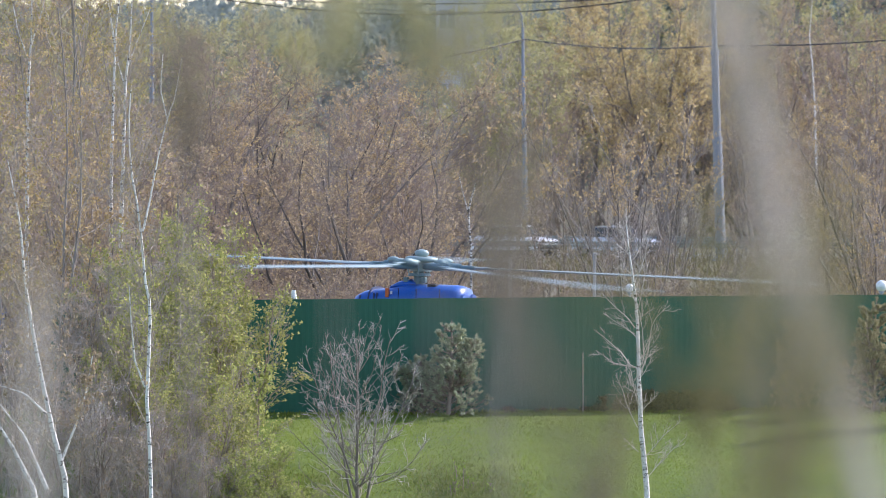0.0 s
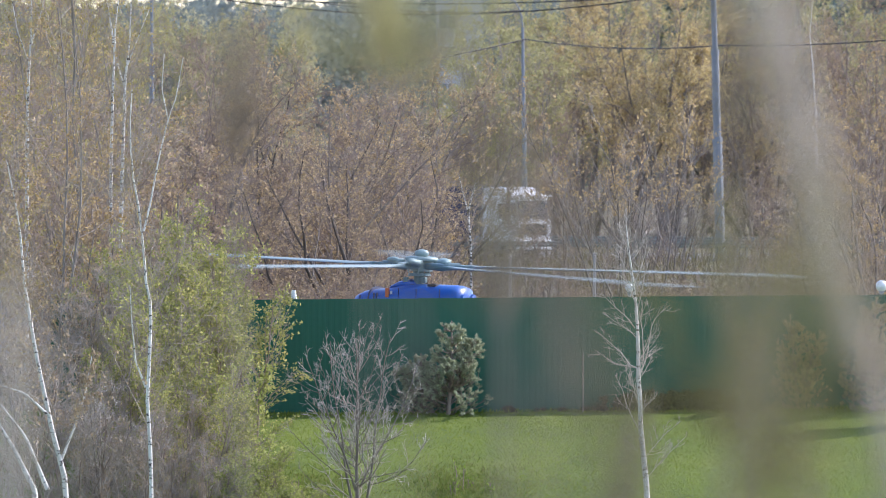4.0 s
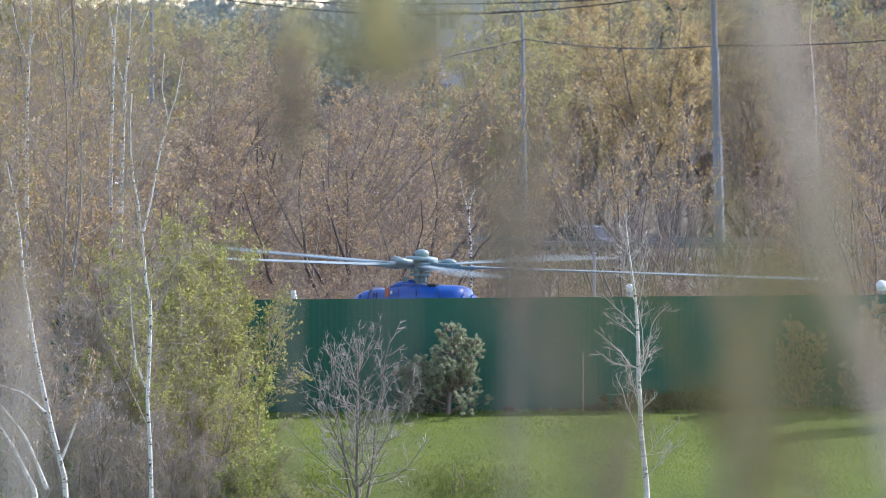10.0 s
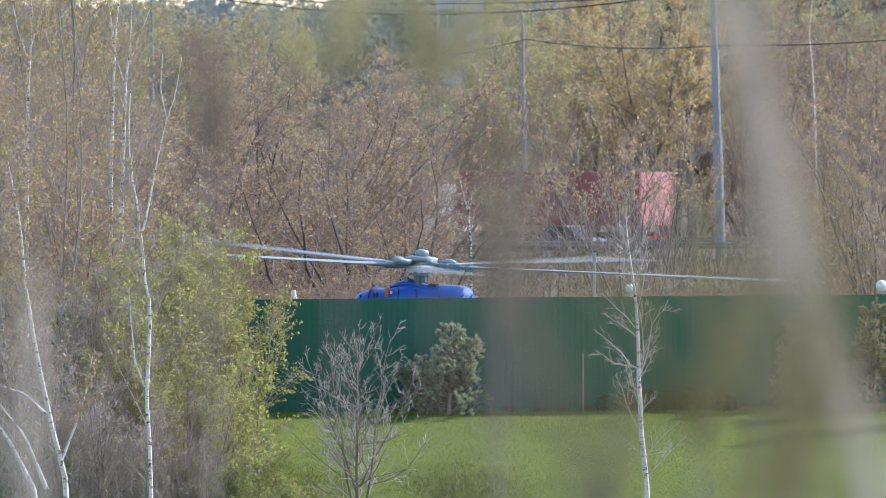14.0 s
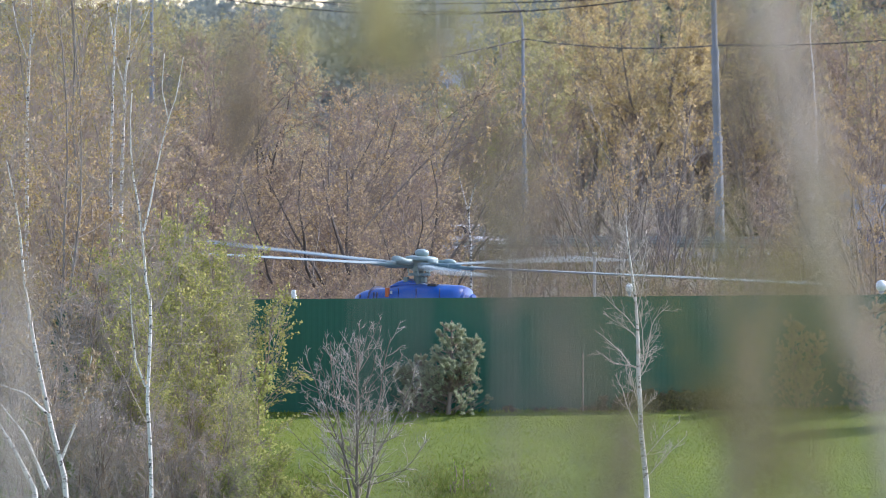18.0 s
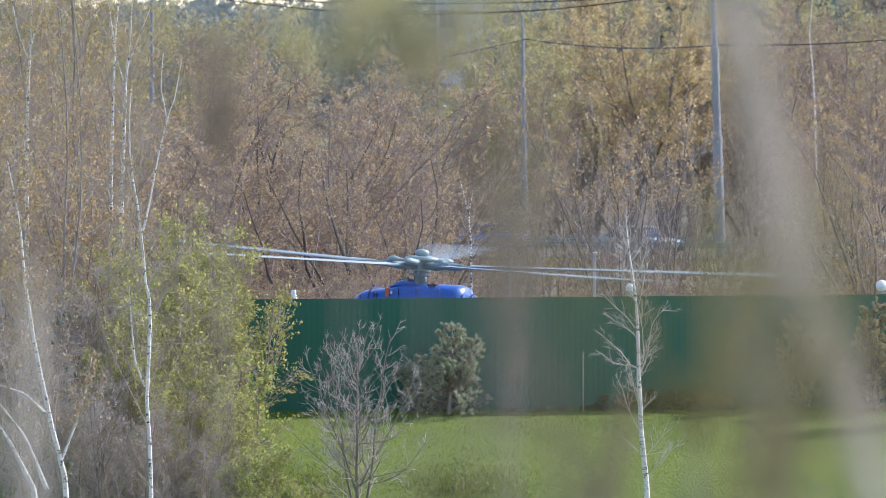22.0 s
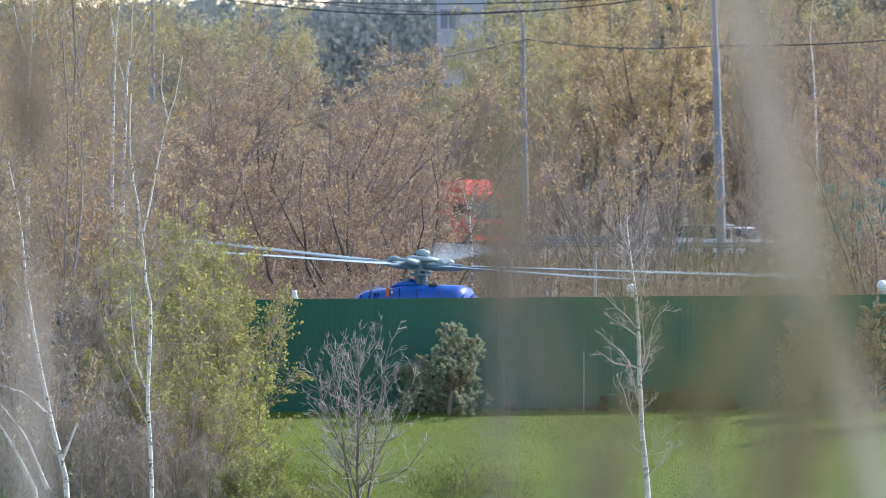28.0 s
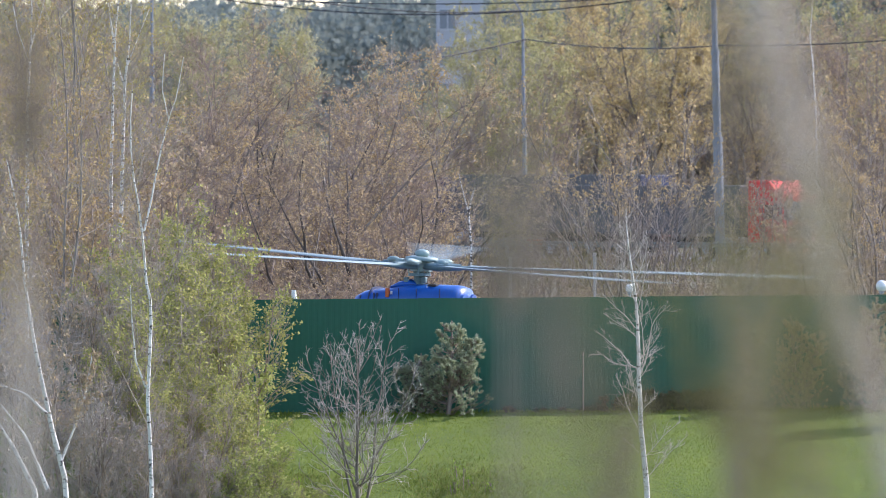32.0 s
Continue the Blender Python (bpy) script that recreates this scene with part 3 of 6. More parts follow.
def build_rotor():
    """Five-bladed main rotor. Its disc leans with the mast; it turns about its own z."""
    r = new("main_rotor")
    tagged(r, "five-bladed pale teal and blue-grey main rotor, turning", "rotor")
    part("hub", rod(B(), (0, 0, -0.16), (0, 0, 0.10), 0.30, 0.27, 24), M_TEAL, r)
    cap = part("hub_dome", loft(B(), [(0.10, 0, 0.40, 0.40), (0.135, 0, 0.43, 0.43), (0.19, 0, 0.42, 0.42), (0.22, 0, 0.30, 0.30)], 24, 2.0), M_TEAL, r)
    cap.rotation_euler = (0, radians(-90), 0)
    knob = part("dome_cap", loft(B(), [(0.20, 0, 0.12, 0.12), (0.27, 0, 0.185, 0.185), (0.33, 0, 0.185, 0.185), (0.38, 0, 0.14, 0.14), (0.40, 0, 0.06, 0.06)], 24, 2.0), M_TEAL, r)
    knob.rotation_euler = (0, radians(-90), 0)
    first = {}
    cone = pose(0, 0, 0, 0, -0.7, 0)

    def item(name, make, m, mat, label=""):
        if name not in first:
            first[name] = part(name, make(), mat, r, label)
            ob = first[name]
        else:
            ob = child(name, first[name].data, r, label)
        ob.matrix_basis = m
        return ob

    def grip():
        bm = B()
        box(bm, 0.50, 0, -0.02, 0.5, 0.26, 0.17, 0.05)
        rod(bm, (0.7, 0, -0.02), (1.05, 0, -0.02), 0.105, 0.09, 14)
        box(bm, 1.2, 0, -0.02, 0.42, 0.2, 0.09, 0.03)
        return bm

    def damper():
        bm = B()
        rod(bm, (0.40, 0.22, 0.07), (0.72, 0.22, 0.07), 0.075, 0.075, 14)
        bmesh.ops.create_uvsphere(bm, u_segments=12, v_segments=8, radius=0.115, matrix=Matrix.LocRotScale((0.70, 0.20, 0.10), None, (1.6, 1, 0.75)))
        for f in bm.faces:
            f.smooth = True
        return bm

    def blade():
        bm = B()
        secs, st = [], [(1.3, 0.10, 0.05, 6), (1.9, 0.26, 0.036, 5), (2.4, 0.26, 0.034, 4.5), (6.0, 0.26, 0.030, 2), (10.4, 0.26, 0.026, 0), (10.65, 0.22, 0.018, 0)]
        for x, hc, ht, tw in st:
            ring = []
            for u, v in ((-1, 0), (-0.4, 0.55), (0.3, 1), (0.8, 0.75), (1, 0), (0.8, -0.6), (0.3, -0.8), (-0.4, -0.4)):
                a = radians(-tw)
                y, z = u * hc, v * ht
                ring.append(bm.verts.new((x, y * math.cos(a) - z * math.sin(a), y * math.sin(a) + z * math.cos(a) - 0.02 - 0.0 * x)))
            secs.append(ring)
        for a, b in zip(secs, secs[1:]):
            for i in range(8):
                bm.faces.new((a[i], a[(i + 1) % 8], b[(i + 1) % 8], b[i]))
        bm.faces.new(secs[0])
        bm.faces.new(secs[-1][::-1])
        bmesh.ops.recalc_face_normals(bm, faces=bm.faces[:])
        return bm

    for i in range(5):
        m = pose(0, 0, 0, 0, 0, 72 * i)
        item("blade_grip", grip, m, M_TEAL_DARK)
        item("damper", damper, m, M_TEAL)
        BLADES.append(item("blade", blade, m @ cone, M_BLADE, "long blue-grey rotor blade"))
    return r


helicopter = build_helicopter()
main_rotor = build_rotor()
ROTOR_AT = Vector((HELI[0], HELI[1], 3.47))
# slow slip of the blades against two turns a second: seconds, degrees
ROTOR_SLIP = [(0, 12), (1, 12), (2, 24), (3, 18), (6, 22), (7, 11), (8, 8), (9, 28), (10, -8), (11, 26), (12, 2), (13, -14), (14, -14), (17, -14), (18, -10), (19, 5),
              (20, 20), (21, -8), (22, 12), (23, 8), (24, 0), (25, -5), (28, 10), (29, 0), (30, 6), (31, -8), (32, 14)]

# lean of the disc and upward flap of the blades: seconds, degrees
ROTOR_LEAN = [(0, 2.6), (9, 2.2), (13, 2.8), (19, 3.2), (24, 3.5), (32, 3.6)]
BLADE_FLAP = [(0, -0.5), (6, 0.3), (9, 0.5), (13, 0.9), (19, 0.8), (24, 1.6), (28, 1.5), (32, 1.3)]


def rotor_rows():
    rows = []
    ts, ps = zip(*ROTOR_SLIP)
    ks, ls = zip(*ROTOR_LEAN)
    for k in range(0, 32 * FPS + 1, 2):
        t = k / FPS
        seat = Matrix.Translation(ROTOR_AT) @ pose(0, 0, 0, 1.3, float(np.interp(t, ks, ls)), 0)
        rows.append((t, seat @ pose(0, 0, 0, 0, 0, -720 * t + float(np.interp(t, ts, ps)))))
    return rows


# ---- small things at the fence ----
def build_fence_lamps():
    M_GLOBE = paint("white_globe_glass", (0.80, 0.80, 0.78), 0.3, 0, 0.05)
    for x, r, top, y in ((4.50, 0.105, 3.10, 214.4), (10.57, 0.14, 3.15, 214.4)):
        g = new("garden_lamp")
        g.location = (x, y, gz(x, y))
        tagged(g, "white globe garden lamp on a thin post behind the fence", "lamp", "garden lamps")
        zt = top - g.location.z
        part("post", rod(B(), (0, 0, 0), (0, 0, zt - r), 0.03), M_STEEL, g)
        bm = B()
        bmesh.ops.create_uvsphere(bm, u_segments=20, v_segments=12, radius=r, matrix=Matrix.Translation((0, 0, zt - 0.02)))
        for f in bm.faces:
            f.smooth = True
        part("globe", bm, M_GLOBE, g)
        part("collar", rod(B(), (0, 0, zt - r - 0.06), (0, 0, zt - r + 0.02), 0.06), M_STEEL, g)
    g = new("garden_lamp")
    g.location = (-3.60, 214.4, gz(-3.6, 214.4))
    tagged(g, "pale conical garden lamp on a thin post behind the fence", "lamp", "garden lamps")
    zt = 2.98 - g.location.z
    part("post", rod(B(), (0, 0, 0), (0, 0, zt - 0.14), 0.03), M_STEEL, g)
    part("shade", rod(B(), (0, 0, zt - 0.16), (0, 0, zt + 0.05), 0.085, 0.05, 14), M_WHITE, g)
    for x, y, zt, w in ((4.02, 236, 3.67, 0.085), (1.9, 252, 3.4, 0.09)):
        c = new("post")
        c.location = (x, y, gz(x, y))
        tagged(c, "weathered pale post behind the helicopter", "post")
        bm = B()
        box(bm, 0, 0, (zt - c.location.z) / 2, w, w, zt - c.location.z, 0.02)
        part("shaft", bm, M_BARK_SILVER, c)
        bm = B()
        box(bm, 0, 0, zt - c.location.z + 0.03, w + 0.03, w + 0.03, 0.06, 0.015)
        part("post_cap", bm, M_BARK_SILVER, c)
    s = new("survey_stake")
    x, y = 3.33, 211.6
    s.location = (x, y, gz(x, y))
    tagged(s, "thin pale wooden stake on the lawn before the fence", "stake")
    part("shaft", rod(B(), (0, 0, -0.1), (0, 0, 1.4), 0.014, 0.012, 8), M_BARK_PALE, s)
    part("tip", rod(B(), (0, 0, 1.4), (0, 0, 1.46), 0.012, 0.004, 8), M_BARK_PALE, s)


build_fence_lamps()


# ---- trees ----
G = np.random.default_rng(7)
#        count start ratio angle wander up points thin floor
WILLOW = [(9, 0.12, 0.40, 38, 0.20, 0.05, 5, 0.5, 0.013), (8, 0.15, 0.42, 42, 0.2, 0.04, 3, 0.6, 0.008)]
OPEN = [(6, 0.25, 0.36, 36, 0.16, 0.06, 5, 0.55, 0.013), (5, 0.2, 0.42, 40, 0.16, 0.05, 3, 0.6, 0.008)]
BIRCH = [(20, 0.22, 0.25, 42, 0.12, 0.02, 4, 0.4, 0.012), (7, 0.2, 0.45, 40, 0.15, -0.01, 3, 0.6, 0.006)]
THICKET = [(9, 0.12, 0.42, 42, 0.18, 0.06, 4, 0.55, 0.011), (7, 0.15, 0.45, 42, 0.18, 0.05, 2, 0.6, 0.008)]
BUSH = [(11, 0.10, 0.40, 34, 0.10, 0.06, 4, 0.5, 0.010), (8, 0.15, 0.45, 38, 0.13, 0.05, 3, 0.6, 0.006)]


def kinds():
    """One tree of each look; the wood is made of copies of these, turned and set out one by one."""
    k = {}
    g3 = (M_BARK_GREY, M_BARK_GREY, M_BARK_BROWN)
    d3 = (M_BARK_DARK, M_BARK_DARK, M_BARK_BROWN)
    p3 = (M_BARK_GREY, M_BARK_PALE, M_BARK_PALE)
    wood = "wood behind the helicopter"
    looks = ((M_LEAF_YELLOW, 0.042, 6, (M_BARK_DARK, M_BARK_BROWN, M_TWIG_RED), "spreading willow with brown twigs and golden catkins"), (M_LEAF_TAN, 0.06, 2, (M_BARK_BROWN, M_BARK_BROWN, M_TWIG_ROSE), "spreading bare willow with rosy brown twigs"),
             (M_LEAF_YELLOW, 0.048, 4, g3, "spreading grey-stemmed willow with a few yellow catkins"), (M_LEAF_RUST, 0.042, 6, (M_BARK_DEEP, M_BARK_DARK, M_BARK_BROWN), "spreading willow with brown twigs and golden catkins"))
    for i, (leaf, size, per, brk, label) in enumerate(looks):
        t = plant("willow_tree", G, rooted(G, 7, 10.0, 0.095, 0.42, 9, 0.13, 0.03, 0.4), WILLOW, brk, leaf, size, per, 0.09, (9, 0.62, 38, 0.15, 0.007), 1.6, (0.8, 0.42))
        k["willow", i] = tagged(t, label, "tree", wood)
    t = plant("willow_tree", G, rooted(G, 10, 9.6, 0.12, 0.62, 9, 0.12, 0.05, 0.3), WILLOW, (M_BARK_DEEP, M_BARK_DARK, M_BARK_BROWN), M_LEAF_RUST, 0.046, 7, 0.09, (9, 0.55, 38, 0.2, 0.006), 1.4, (0.6, 0.40))
    k["hero", 0] = tagged(t, "broad vase-shaped willow with dark limbs and tan-gold leaf tufts", "tree", wood)
    for i in range(3):
        t = plant("alder_tree", G, rooted(G, 6, 8.6, 0.06, 0.46, 9, 0.12, 0.04, 0.5), OPEN, d3, M_LEAF_TAN, 0.06, 1, 0.08, (4, 0.6, 36, 0.2, 0.006), 1.6, (0.8, 0.5))
        k["alder", i] = tagged(t, "bare dark-stemmed alder with a few tan buds", "tree", wood)
    for i in range(3):
        t = plant("birch_tree", G, rooted(G, 2, 12.5, 0.045, 0.05, 9, 0.05, 0.05), BIRCH, (M_BARK_GREY, M_BARK_PALE, M_TWIG_ROSE), (M_LEAF_OLIVE, M_LEAF_YELLOW, M_LEAF_OLIVE)[i], 0.040, 6, 0.07, (5, 0.5, 40, 0.0, 0.006), 1.5, (0.7, 0.48))
        k["birch", i] = tagged(t, "slender grey birch with yellow-green young leaves", "tree", "birch wood beside the lawn")
    for i in range(2):
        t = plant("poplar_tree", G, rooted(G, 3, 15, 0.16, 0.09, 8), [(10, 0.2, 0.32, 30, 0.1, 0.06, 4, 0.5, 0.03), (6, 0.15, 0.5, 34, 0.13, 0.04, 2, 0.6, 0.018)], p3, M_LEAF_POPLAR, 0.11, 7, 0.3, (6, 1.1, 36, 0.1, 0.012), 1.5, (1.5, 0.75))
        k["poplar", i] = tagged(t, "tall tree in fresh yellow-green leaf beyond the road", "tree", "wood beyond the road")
    t = plant("poplar_tree", G, rooted(G, 4, 15, 0.14, 0.12, 8), [(9, 0.2, 0.34, 32, 0.12, 0.05, 4, 0.5, 0.03), (6, 0.15, 0.5, 36, 0.15, 0.04, 2, 0.6, 0.018)], p3, M_LEAF_HAZED, 0.13, 7, 0.3, (6, 1.1, 38, 0.1, 0.012), 1.5, (1.5, 0.75))
    k["rise", 0] = tagged(t, "tall tree on the far rise, olive leaf dulled by painted haze", "tree", "wood beyond the road")
    for i in range(2):
        t = plant("gold_willow", G, rooted(G, 6, 13.6, 0.17, 0.30, 9, 0.10, 0.04, 0.4), [(10, 0.30, 0.34, 32, 0.14, 0.06, 5, 0.5, 0.03), (8, 0.2, 0.42, 38, 0.16, 0.05, 3, 0.6, 0.016)], (M_BARK_DARK, M_BARK_BROWN, M_TWIG_RED), M_LEAF_GOLD, 0.09, 7, 0.2, (7, 0.8, 36, 0.2, 0.011), 1.6, (1.0, 0.6))
        k["gold", i] = tagged(t, "broad willow in golden catkin with dark limbs beyond the road", "tree", "wood beyond the road")
    for i in range(2):
        t = plant("aspen_tree", G, rooted(G, 6, 10.5, 0.055, 0.24, 9, 0.08, 0.05, 0.3), [(8, 0.36, 0.36, 30, 0.09, 0.06, 4, 0.5, 0.018), (7, 0.2, 0.45, 34, 0.12, 0.06, 3, 0.6, 0.010)], (M_BARK_DARK, M_BARK_GREY, M_BARK_PALE), M_LEAF_YELLOW, 0.058, 4, 0.12, (5, 0.6, 30, 0.35, 0.006), 1.7, (0.6, 0.46), over=6.6)
        k["aspen", i] = tagged(t, "tall grey-stemmed aspen with golden catkins in its crown", "tree", wood)
    for i in range(2):
        t = plant("sallow_bush", G, rooted(G, 10, 5.6, 0.04, 0.20, 7, 0.06, 0.04, 0.5), BUSH, (M_BARK_BROWN, M_BARK_PALE, M_TWIG_RED), M_LEAF_GREEN, 0.052, 5, 0.10, (5, 0.4, 40, 0.1, 0.0045), 1.5, (0.55, 0.52))
        k["sallow", i] = tagged(t, "dense many-stemmed bush in yellow-green young leaf", "bush", "bushes beside the lawn")
    t = plant("sallow_bush", G, rooted(G, 8, 3.2, 0.025, 0.26, 7, 0.06, 0.04, 0.3), BUSH, (M_BARK_BROWN, M_BARK_BROWN, M_TWIG_RED), M_LEAF_LIME, 0.055, 6, 0.10, (4, 0.28, 40, 0.1, 0.004), 1.5, (0.5, 0.5))
    k["lime", 0] = tagged(t, "low bush in fresh bright green leaf beside the lawn", "bush", "bushes beside the lawn")
    for i, (leaf, tw) in enumerate(((M_LEAF_YELLOW, M_TWIG_RED), (M_LEAF_TAN, M_TWIG_ROSE))):
        t = plant("osier_bush", G, rooted(G, 5, 5.0, 0.035, 0.26, 7, 0.06, 0.04, 0.5), THICKET, (M_BARK_DARK, M_BARK_BROWN, tw), leaf, 0.046, 6, 0.09, (6, 0.45, 40, 0.12, 0.006), 1.5, (0.6, 0.42))
        k["osier", i] = tagged(t, ("brown-twigged bush with yellow buds", "rosy-twigged bush, nearly bare")[i], "bush", "bushes beside the lawn")
    t = plant("thicket_bush", G, rooted(G, 6, 5.0, 0.035, 0.26, 7, 0.06, 0.04, 0.5), THICKET, (M_BARK_BROWN, M_BARK_PALE, M_TWIG_ASH), M_LEAF_TAN, 0.04, 2, 0.09, (6, 0.42, 36, 0.15, 0.0055), 1.5, (0.6, 0.42))
    k["thicket", 0] = tagged(t, "grey-twigged bush, nearly bare", "bush", "bushes beside the lawn")
    t = plant("low_shrub", G, rooted(G, 8, 0.75, 0.014, 0.5, 5, 0.1, 0.03, 0.25), [(8, 0.1, 0.5, 45, 0.15, 0.04, 4, 0.6, 0.006), (6, 0.1, 0.5, 45, 0.15, 0.04, 2, 0.7, 0.004)], (M_BARK_DEEP, M_BARK_DEEP, M_BARK_DEEP), M_LEAF_DARK, 0.04, 8, 0.03)
    k["hedge", 0] = tagged(t, "low dark twiggy shrub at the fence's foot", "shrub", "shrubs along the fence")
    return k


def spruce(name, rng, h, r):
    """A conifer: trunk and whorls of drooping boughs with needle sprays."""
    root = new(name)
    v, f = tubes([(np.array([[0, 0, -0.3], [0, 0, h * 0.5], [0, 0, h]]), np.array([r, r * 0.6, 0.02]))], 7)
    child("trunk", mesh_of("trunk", v, f, M_BARK_BROWN, True), root)
    pos, boughs = [], []
    for z in np.arange(h * 0.12, h, 0.7):
        reach = (1 - z / h) * h * 0.20 + 0.25
        for j in range(6):
            a = rng.uniform(0, 2 * math.pi)
            L = reach * rng.uniform(0.7, 1.15)
            p0, p1 = np.array([0, 0, z]), np.array([math.cos(a) * L, math.sin(a) * L, z - 0.25 * L])
            boughs.append((np.array([p0, (p0 + p1) / 2 + [0, 0, 0.08], p1]), np.array([0.04, 0.03, 0.01])))
            t = rng.uniform(0.15, 1, int(8 + 8 * L))[:, None]
            pos.append(p0 + (p1 - p0) * t + rng.normal(size=(len(t), 3)) * 0.16)
    v, f = tubes(boughs, 3)
    tagged(child("branchwork", mesh_of("branchwork", v, f, M_BARK_BROWN), root), kind="stuff")
    v, f = leaf_quads(rng, np.concatenate(pos), 0.36, 2.2)
    tagged(child("crown", mesh_of("crown", v, f, M_NEEDLE_FAR), root), kind="stuff")
    return root


KINDS = kinds()
KINDS["spruce", 0] = tagged(spruce("spruce_tree", G, 15, 0.2), "spruce on the far rise, its dark green paled by painted haze", "tree", "far conifers")
KINDS["spruce", 1] = tagged(spruce("spruce_tree", G, 13, 0.2), "spruce on the far rise, its dark green paled by painted haze", "tree", "far conifers")
USED, COUNT = set(), {}


def set_tree(kind, x, y, scale=1.0, turn=None, i=None):
    """Plant a tree of the kind at x, y."""
    n = sum(1 for a, _ in KINDS if a == kind)
    COUNT[kind] = COUNT.get(kind, -1) + 1
    i = COUNT[kind] % n if i is None else i
    m = pose(x, y, gz(x, y) - 0.05, 0, 0, G.uniform(0, 360) if turn is None else turn)
    src = KINDS[kind, i]
    if (kind, i) in USED:
        ob = copy_thing(src, m)
    else:
        ob, src.matrix_basis = src, m
        USED.add((kind, i))
    ob.scale = (scale * G.uniform(0.92, 1.08), scale * G.uniform(0.92, 1.08), scale)
    return ob


def bearing(px, y):
    """Metres to the right at the distance y for a bearing in milliradians."""
    return px / 1000 * y


def set_wood():
    # birches and bushes left of the fence, front to back
    for b, y, s in ((-49, 201, 0.98), (-43, 207, 1.0), (-40, 214, 1.05), (-35, 222, 1.0), (-46, 224, 1.06), (-42, 236, 1.08), (-38, 244, 1.05)):
        set_tree("birch", bearing(b, y), y, s)
    for b, y, s in ((-50, 196, 1.0), (-45, 199, 1.0), (-41, 203, 1.0), (-38, 209, 1.2), (-47, 212, 1.3), (-33.5, 212, 0.95), (-43, 219, 1.4), (-36, 230, 1.45), (-49, 230, 1.6), (-40, 240, 1.7), (-35.5, 204, 0.95), (-33, 199, 0.8), (-37.5, 197, 0.72), (-30.5, 197, 0.6), (-43, 195, 0.8), (-31.2, 195.6, 0.66), (-28.2, 195.2, 0.54), (-34.4, 194.8, 0.7), (-25.6, 196.0, 0.48)):
        set_tree("thicket" if y < 206 else "osier", bearing(b, y), y, s)
    for b, y, s in ((-28.2, 202, 0.84), (-27.4, 199, 0.62), (-30.2, 203, 0.88), (-28.0, 205, 0.88), (-29.5, 198, 0.66), (-27.2, 207, 0.86), (-31.8, 207, 0.92), (-29.2, 209, 0.92), (-33.0, 200, 0.75), (-26.8, 206, 0.76)):
        set_tree("sallow", bearing(b, y), y, s)
    for b, y, s in ((-23.4, 201.5, 1.0), (-22.4, 198.5, 0.7), (-25.5, 197.2, 0.7), (-21.2, 198.5, 0.42), (-23.0, 197.0, 0.55), (-19.0, 201.0, 0.36), (-19.6, 197.6, 0.5), (-17.6, 196.6, 0.45), (-16.2, 199.0, 0.34), (-21.0, 195.8, 0.6)):
        set_tree("lime", bearing(b, y), y, s)
    for b, y, s in ((-51, 252, 1.7), (-46, 258, 1.7), (-41, 254, 1.6), (-36.5, 260, 1.6), (-32, 256, 1.5)):
        set_tree("osier", bearing(b, y), y, s)
    # willows behind the helicopter, the broad one in front
    set_tree("hero", bearing(-9.0, 256), 256, 0.90, 20)
    for b, y, s in ((-30, 266, 1.0), (-25.5, 264, 1.0), (-20, 272, 1.02), (-15.5, 276, 1.0), (-11, 280, 1.02), (-5, 274, 0.80), (-22, 288, 1.1), (-16, 294, 1.1), (-9, 298, 1.02), (-3.0, 292, 0.70), (-29, 290, 1.0), (-36, 275, 1.0), (-44, 280, 1.05), (-50, 265, 1.0)):
        set_tree("willow", bearing(b, y), y, s)
    # open alders right of it, through which the road shows
    for b, y, s in ((1.6, 300, 0.72), (6.0, 290, 0.62), (11.2, 292, 0.70), (15.2, 300, 0.8), (24.5, 296, 0.74), (28.2, 310, 0.70), (33.0, 286, 0.66), (38.0, 300, 0.80), (50, 312, 0.9), (9.2, 272, 0.56), (13.6, 266, 0.60), (18.8, 276, 0.62), (26.4, 268, 0.60), (30.6, 274, 0.56)):
        set_tree("alder", bearing(b, y), y, s)
    for b, y, s, i in ((42.6, 292, 0.66, 1), (46.4, 286, 0.76, 3), (49.6, 280, 0.86, 0), (35.5, 300, 0.62, 1)):
        set_tree("willow", bearing(b, y), y, s, None, i)
    for b, y, s in ((20.8, 270, 0.84), (17.6, 284, 0.72), (23.6, 290, 0.74), (48.6, 330, 0.95)):
        set_tree("aspen", bearing(b, y), y, s)
    # undergrowth along the landing place
    for i in range(28):
        b = -27 + 78 * (i + 0.5) / 28 + G.uniform(-0.8, 0.8)
        y = G.uniform(247, 262) if b < 3 else G.uniform(252, 300)
        set_tree("osier", bearing(b, y), y, G.uniform(0.58, 0.78) if b < 3 else G.uniform(0.52, 0.68), None, 1 if b < 36 else None)
    for i in range(12):
        b = -30 + 24 * (i + 0.5) / 12 + G.uniform(-0.8, 0.8)
        y = G.uniform(276, 310)
        set_tree("osier", bearing(b, y), y, G.uniform(1.1, 1.3))
    # beyond the road
    for b, y, s in ((16.6, 512, 0.98), (20.4, 500, 1.04), (25.4, 496, 1.0), (28.6, 510, 0.94)):
        set_tree("gold", bearing(b, y), y, s)
    for b, y, s in ((-1.0, 490, 0.66), (1.6, 486, 0.72), (4.2, 488, 0.74), (6.6, 484, 0.82), (9.0, 488, 0.84), (11.4, 486, 0.88), (13.6, 490, 0.92)):
        set_tree("willow", bearing(b, y), y, s, None, 1)
    for b, y, s in ((44.5, 498, 1.45), (49, 502, 1.5), (36, 510, 1.4), (32, 515, 1.35), (40, 520, 1.4)):
        set_tree("willow", bearing(b, y), y, s)
